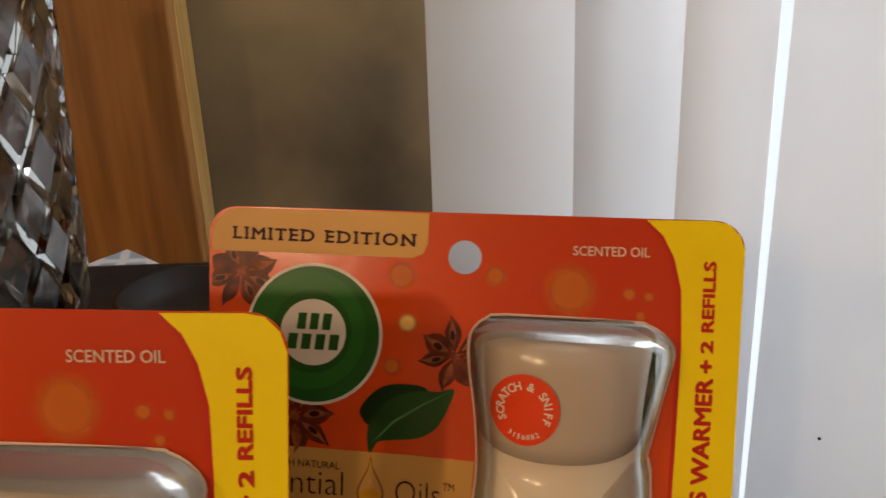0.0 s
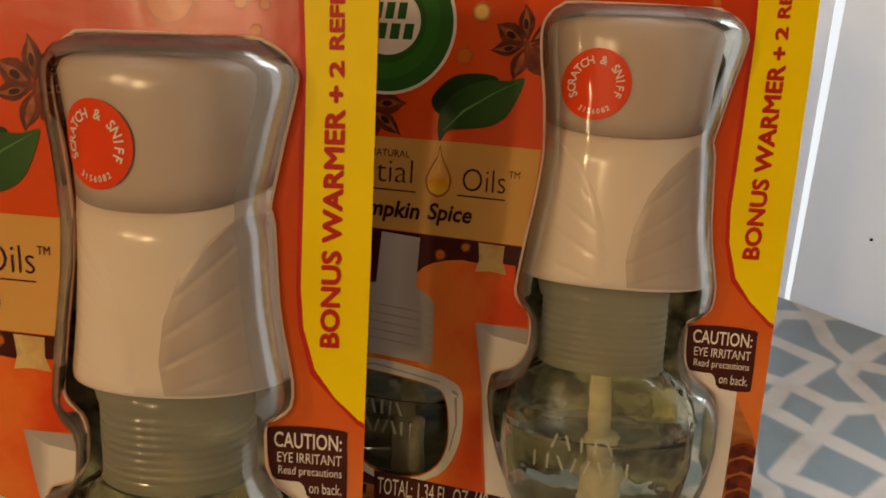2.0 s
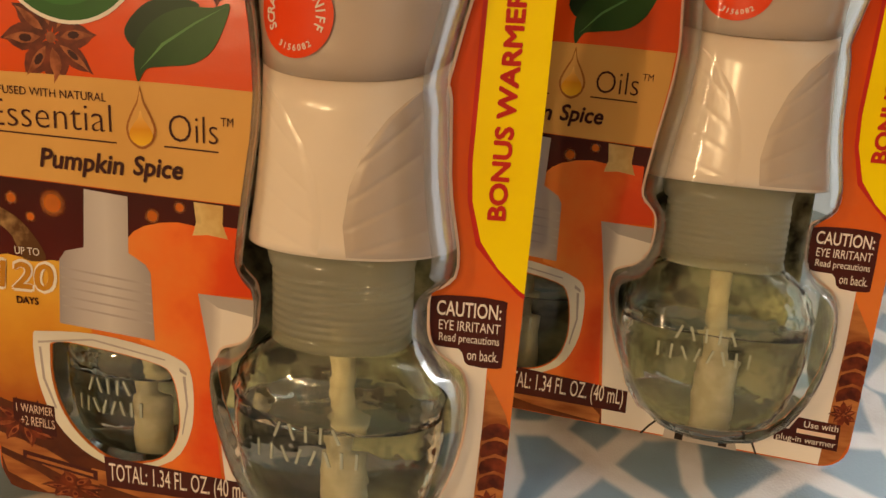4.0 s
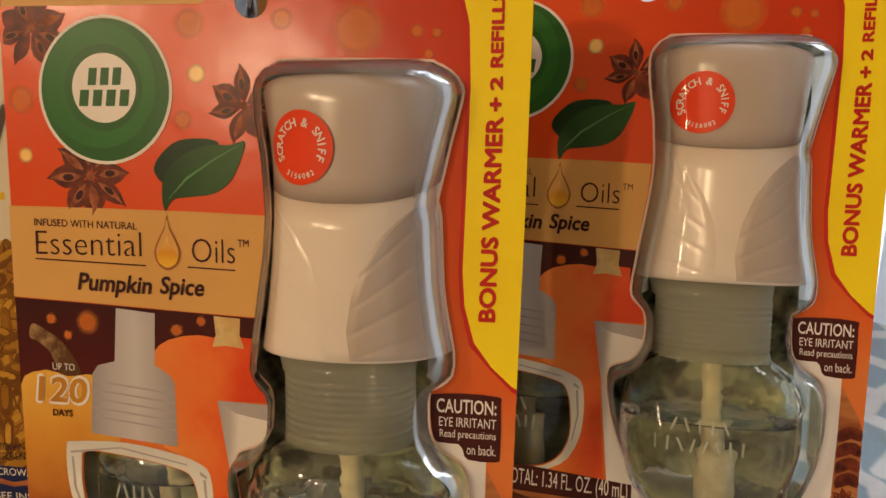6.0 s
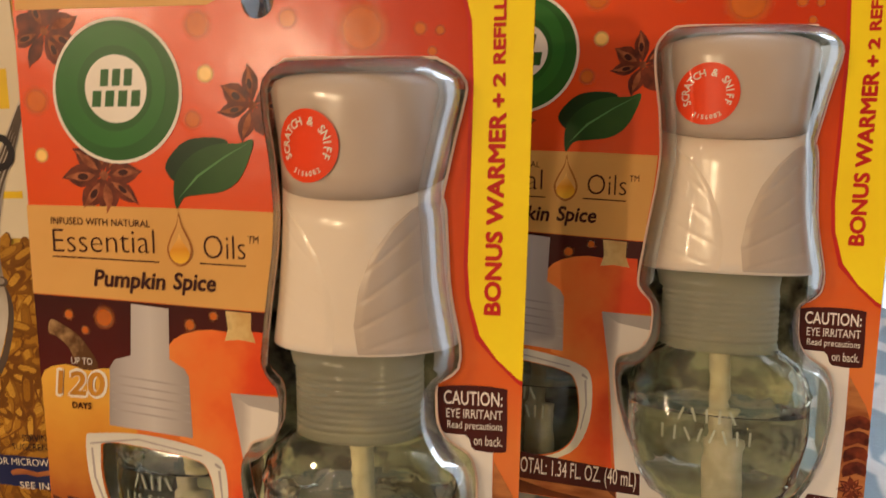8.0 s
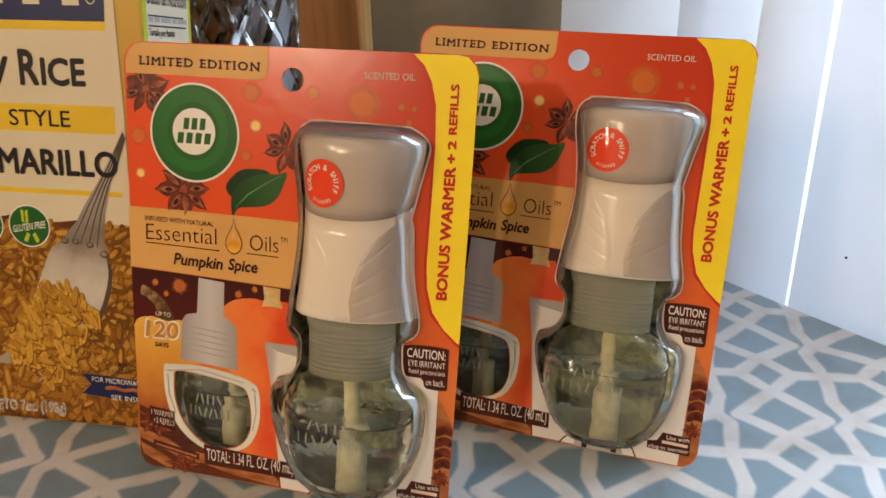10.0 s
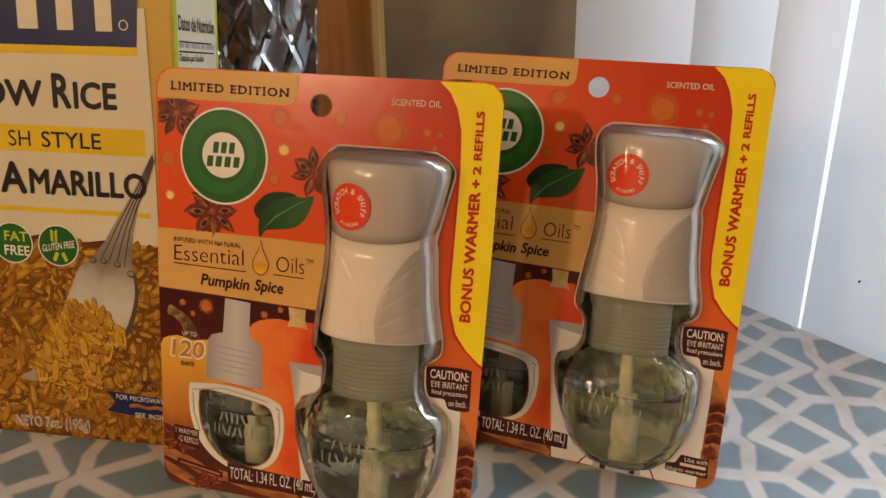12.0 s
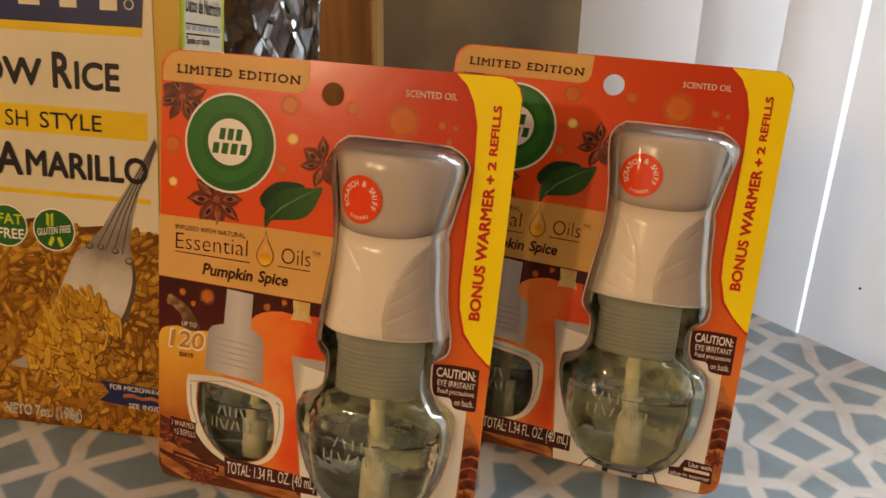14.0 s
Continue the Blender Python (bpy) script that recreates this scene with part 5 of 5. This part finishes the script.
    # side panel with the nutrition table
    def side(name, y0, y1, v0, v1, h, mat, parent):
        bm = bmesh.new()
        x = (R + 0.15 + h * 0.08) * MM
        bm.faces.new([bm.verts.new((x, y * MM, v * MM)) for y, v in ((y0, v0), (y1, v0), (y1, v1), (y0, v1))])
        return part(name, bm, M[mat], parent)
    frame_ = side("side_frame", 1.5, 40.5, 30, 196, 1, "lime", box_ob)
    side("side_panel", 4.0, 38.5, 32, 194, 2, "box_white", frame_)
    for v, y1, h in ((174, 37, 3.2), (168.2, 34, 1.2), (164.4, 36, 1.2), (158.6, 26, 1.8), (154.8, 20, 1.8), (150.4, 37, 1.6), (147.6, 37, 2.4), (141.8, 24, 1.6), (138, 36, 2.8), (132, 36, 1.2), (127.5, 30, 1.2), (123, 33, 1.2), (118.5, 28, 1.2)):
        if h == 1.2 or h == 2.4:
            side("rule", 5.0, y1, v, v + h * (0.5 if h == 1.2 else 0.9), 3, "black", frame_)
    for text, y0, y1, v0, v1 in (("Datos de Nutrici\u00f3n", 5, 37, 172.6, 178.4), ("Tama\u00f1o por Raci\u00f3n", 5, 26, 160.2, 163.8), ("1/4 taza de mezcla seca (46g)", 5, 37.5, 154.2, 158.4)):
        me = glyphs(text, 0.02)
        co = np.array([v.co[:2] for v in me.vertices])
        co = (co - co.min(0)) / (co.max(0) - co.min(0))
        for v, (x, y) in zip(me.vertices, co):
            v.co = ((R + 0.15 + 0.26) * MM, (y0 + x * (y1 - y0)) * MM, (v0 + y * (v1 - v0)) * MM)
        me.name = "lettering"
        me.materials.append(M["black"])
        new("lettering", me).parent = frame_
    side("rule", 5.0, 37, 150.4, 152.6, 3, "black", frame_)
    for k, (y0, y1) in enumerate(((5, 9), (10, 14), (15, 23), (24, 28), (29, 37))):
        side("text_bar", y0, y1, 166.2, 168.0, 3, "cap_line", frame_)
    side("text_bar", 5, 22, 146.4, 148.2, 3, "black", frame_)
    side("text_bar", 28, 37.5, 145.6, 149.6, 3, "black", frame_)
    return box_ob


rice_box()


# ---- cut-crystal vase ----
def vase():
    """Flat diamond facets between cut grooves."""
    bm = bmesh.new()
    n, step, rows = 16, 0.0195, 9
    profile = [(0.0, 0.047), (0.006, 0.050), (0.016, 0.047), (0.05, 0.0535), (0.10, 0.0565), (0.16, 0.0610), (0.21, 0.0650)]

    def spot(k, z, out=0.0):
        r, a = at_line(z, profile) + out, 2 * math.pi * k / n
        return bm.verts.new((r * math.cos(a), r * math.sin(a), z))

    cut = [[spot(i + 0.5 * (j % 2), 0.018 + step * j, -0.0022) for i in range(n)] for j in range(rows + 1)]
    for j in range(rows + 1):
        for i in range(n):
            left, right, m = cut[j][i], cut[j][(i + 1) % n], (i + j % 2) % n
            if 0 < j < rows:
                mid, z = i + 0.5 + 0.5 * (j % 2), 0.018 + step * j
                ring = [left, cut[j - 1][m], right, cut[j + 1][m]]
                table_ = [spot(mid + du, z + dz * step, 0.0006) for du, dz in ((-0.36, 0), (0, -0.72), (0.36, 0), (0, 0.72))]
                bm.faces.new(table_)
                for k in range(4):
                    bm.faces.new((ring[k], ring[(k + 1) % 4], table_[(k + 1) % 4], table_[k]))
            else:
                bm.faces.new((left, right, cut[1 if j == 0 else rows - 1][m]))
    foot = [[spot(i, z, 0.0) for i in range(n)] for z in (0.0, 0.006, 0.013)]
    shift = 0.5 * (rows % 2)
    rim = [[spot(i + shift, z, o) for i in range(n)] for z, o in ((0.200, 0.0), (0.208, 0.0), (0.210, -0.003), (0.207, -0.0075), (0.15, -0.0085), (0.09, -0.0085), (0.03, -0.0085), (0.018, -0.014))]
    for chain in (foot + [cut[0]], [cut[rows]] + rim):
        for a, b in zip(chain, chain[1:]):
            for i in range(n):
                bm.faces.new((a[i], a[(i + 1) % n], b[(i + 1) % n], b[i]))
    bm.faces.new(foot[0][::-1])
    bm.faces.new(rim[-1])
    bmesh.ops.recalc_face_normals(bm, faces=bm.faces)
    ob = mesh_object("crystal_vase", bm, M["crystal"])
    ob.matrix_world = pose(-0.1165, 0.265, 0.0065, 0, 0, 7)
    return tagged(ob, "clear cut-crystal vase with diamond facets", "vase")


vase()


# ---- black tray with a dark dish behind the packs ----
def tray():
    ob = empty("serving_tray", pose(-0.083, 0.30, 0.0))
    tagged(ob, "shallow black serving tray behind the packs", "tray")
    bm = bmesh.new()
    rings = []
    for w, d, z in ((0.080, 0.070, 0.0), (0.089, 0.079, 0.012), (0.092, 0.082, 0.0125), (0.089, 0.079, 0.013), (0.079, 0.069, 0.006)):
        rings.append([bm.verts.new((x, y, z)) for x, y in rounded(-w, -d, w, d, 0.03, 6)])
    for a, b in zip(rings, rings[1:]):
        for i in range(len(a)):
            bm.faces.new((a[i], a[(i + 1) % len(a)], b[(i + 1) % len(a)], b[i]))
    bm.faces.new(rings[0][::-1])
    bm.faces.new(rings[-1])
    bmesh.ops.recalc_face_normals(bm, faces=bm.faces)
    part("tray_body", bm, M["black_plastic"], ob, "", True)


def dish():
    bm = bmesh.new()
    rings = []
    for r, z in ((0.017, 0.0), (0.027, 0.003), (0.0345, 0.012), (0.036, 0.0145), (0.0335, 0.0145), (0.025, 0.006), (0.009, 0.004)):
        rings.append([bm.verts.new((r * math.cos(2 * math.pi * i / 40), r * math.sin(2 * math.pi * i / 40), z)) for i in range(40)])
    for a, b in zip(rings, rings[1:]):
        for i in range(40):
            bm.faces.new((a[i], a[(i + 1) % 40], b[(i + 1) % 40], b[i]))
    bm.faces.new(rings[0][::-1])
    bm.faces.new(rings[-1])
    bmesh.ops.recalc_face_normals(bm, faces=bm.faces)
    ob = mesh_object("candle_dish", bm, M["black_plastic"], True)
    ob.matrix_world = pose(-0.0365, 0.325, 0.0062)
    tagged(ob, "small round dark dish on a black tray", "dish")


tray()
dish()
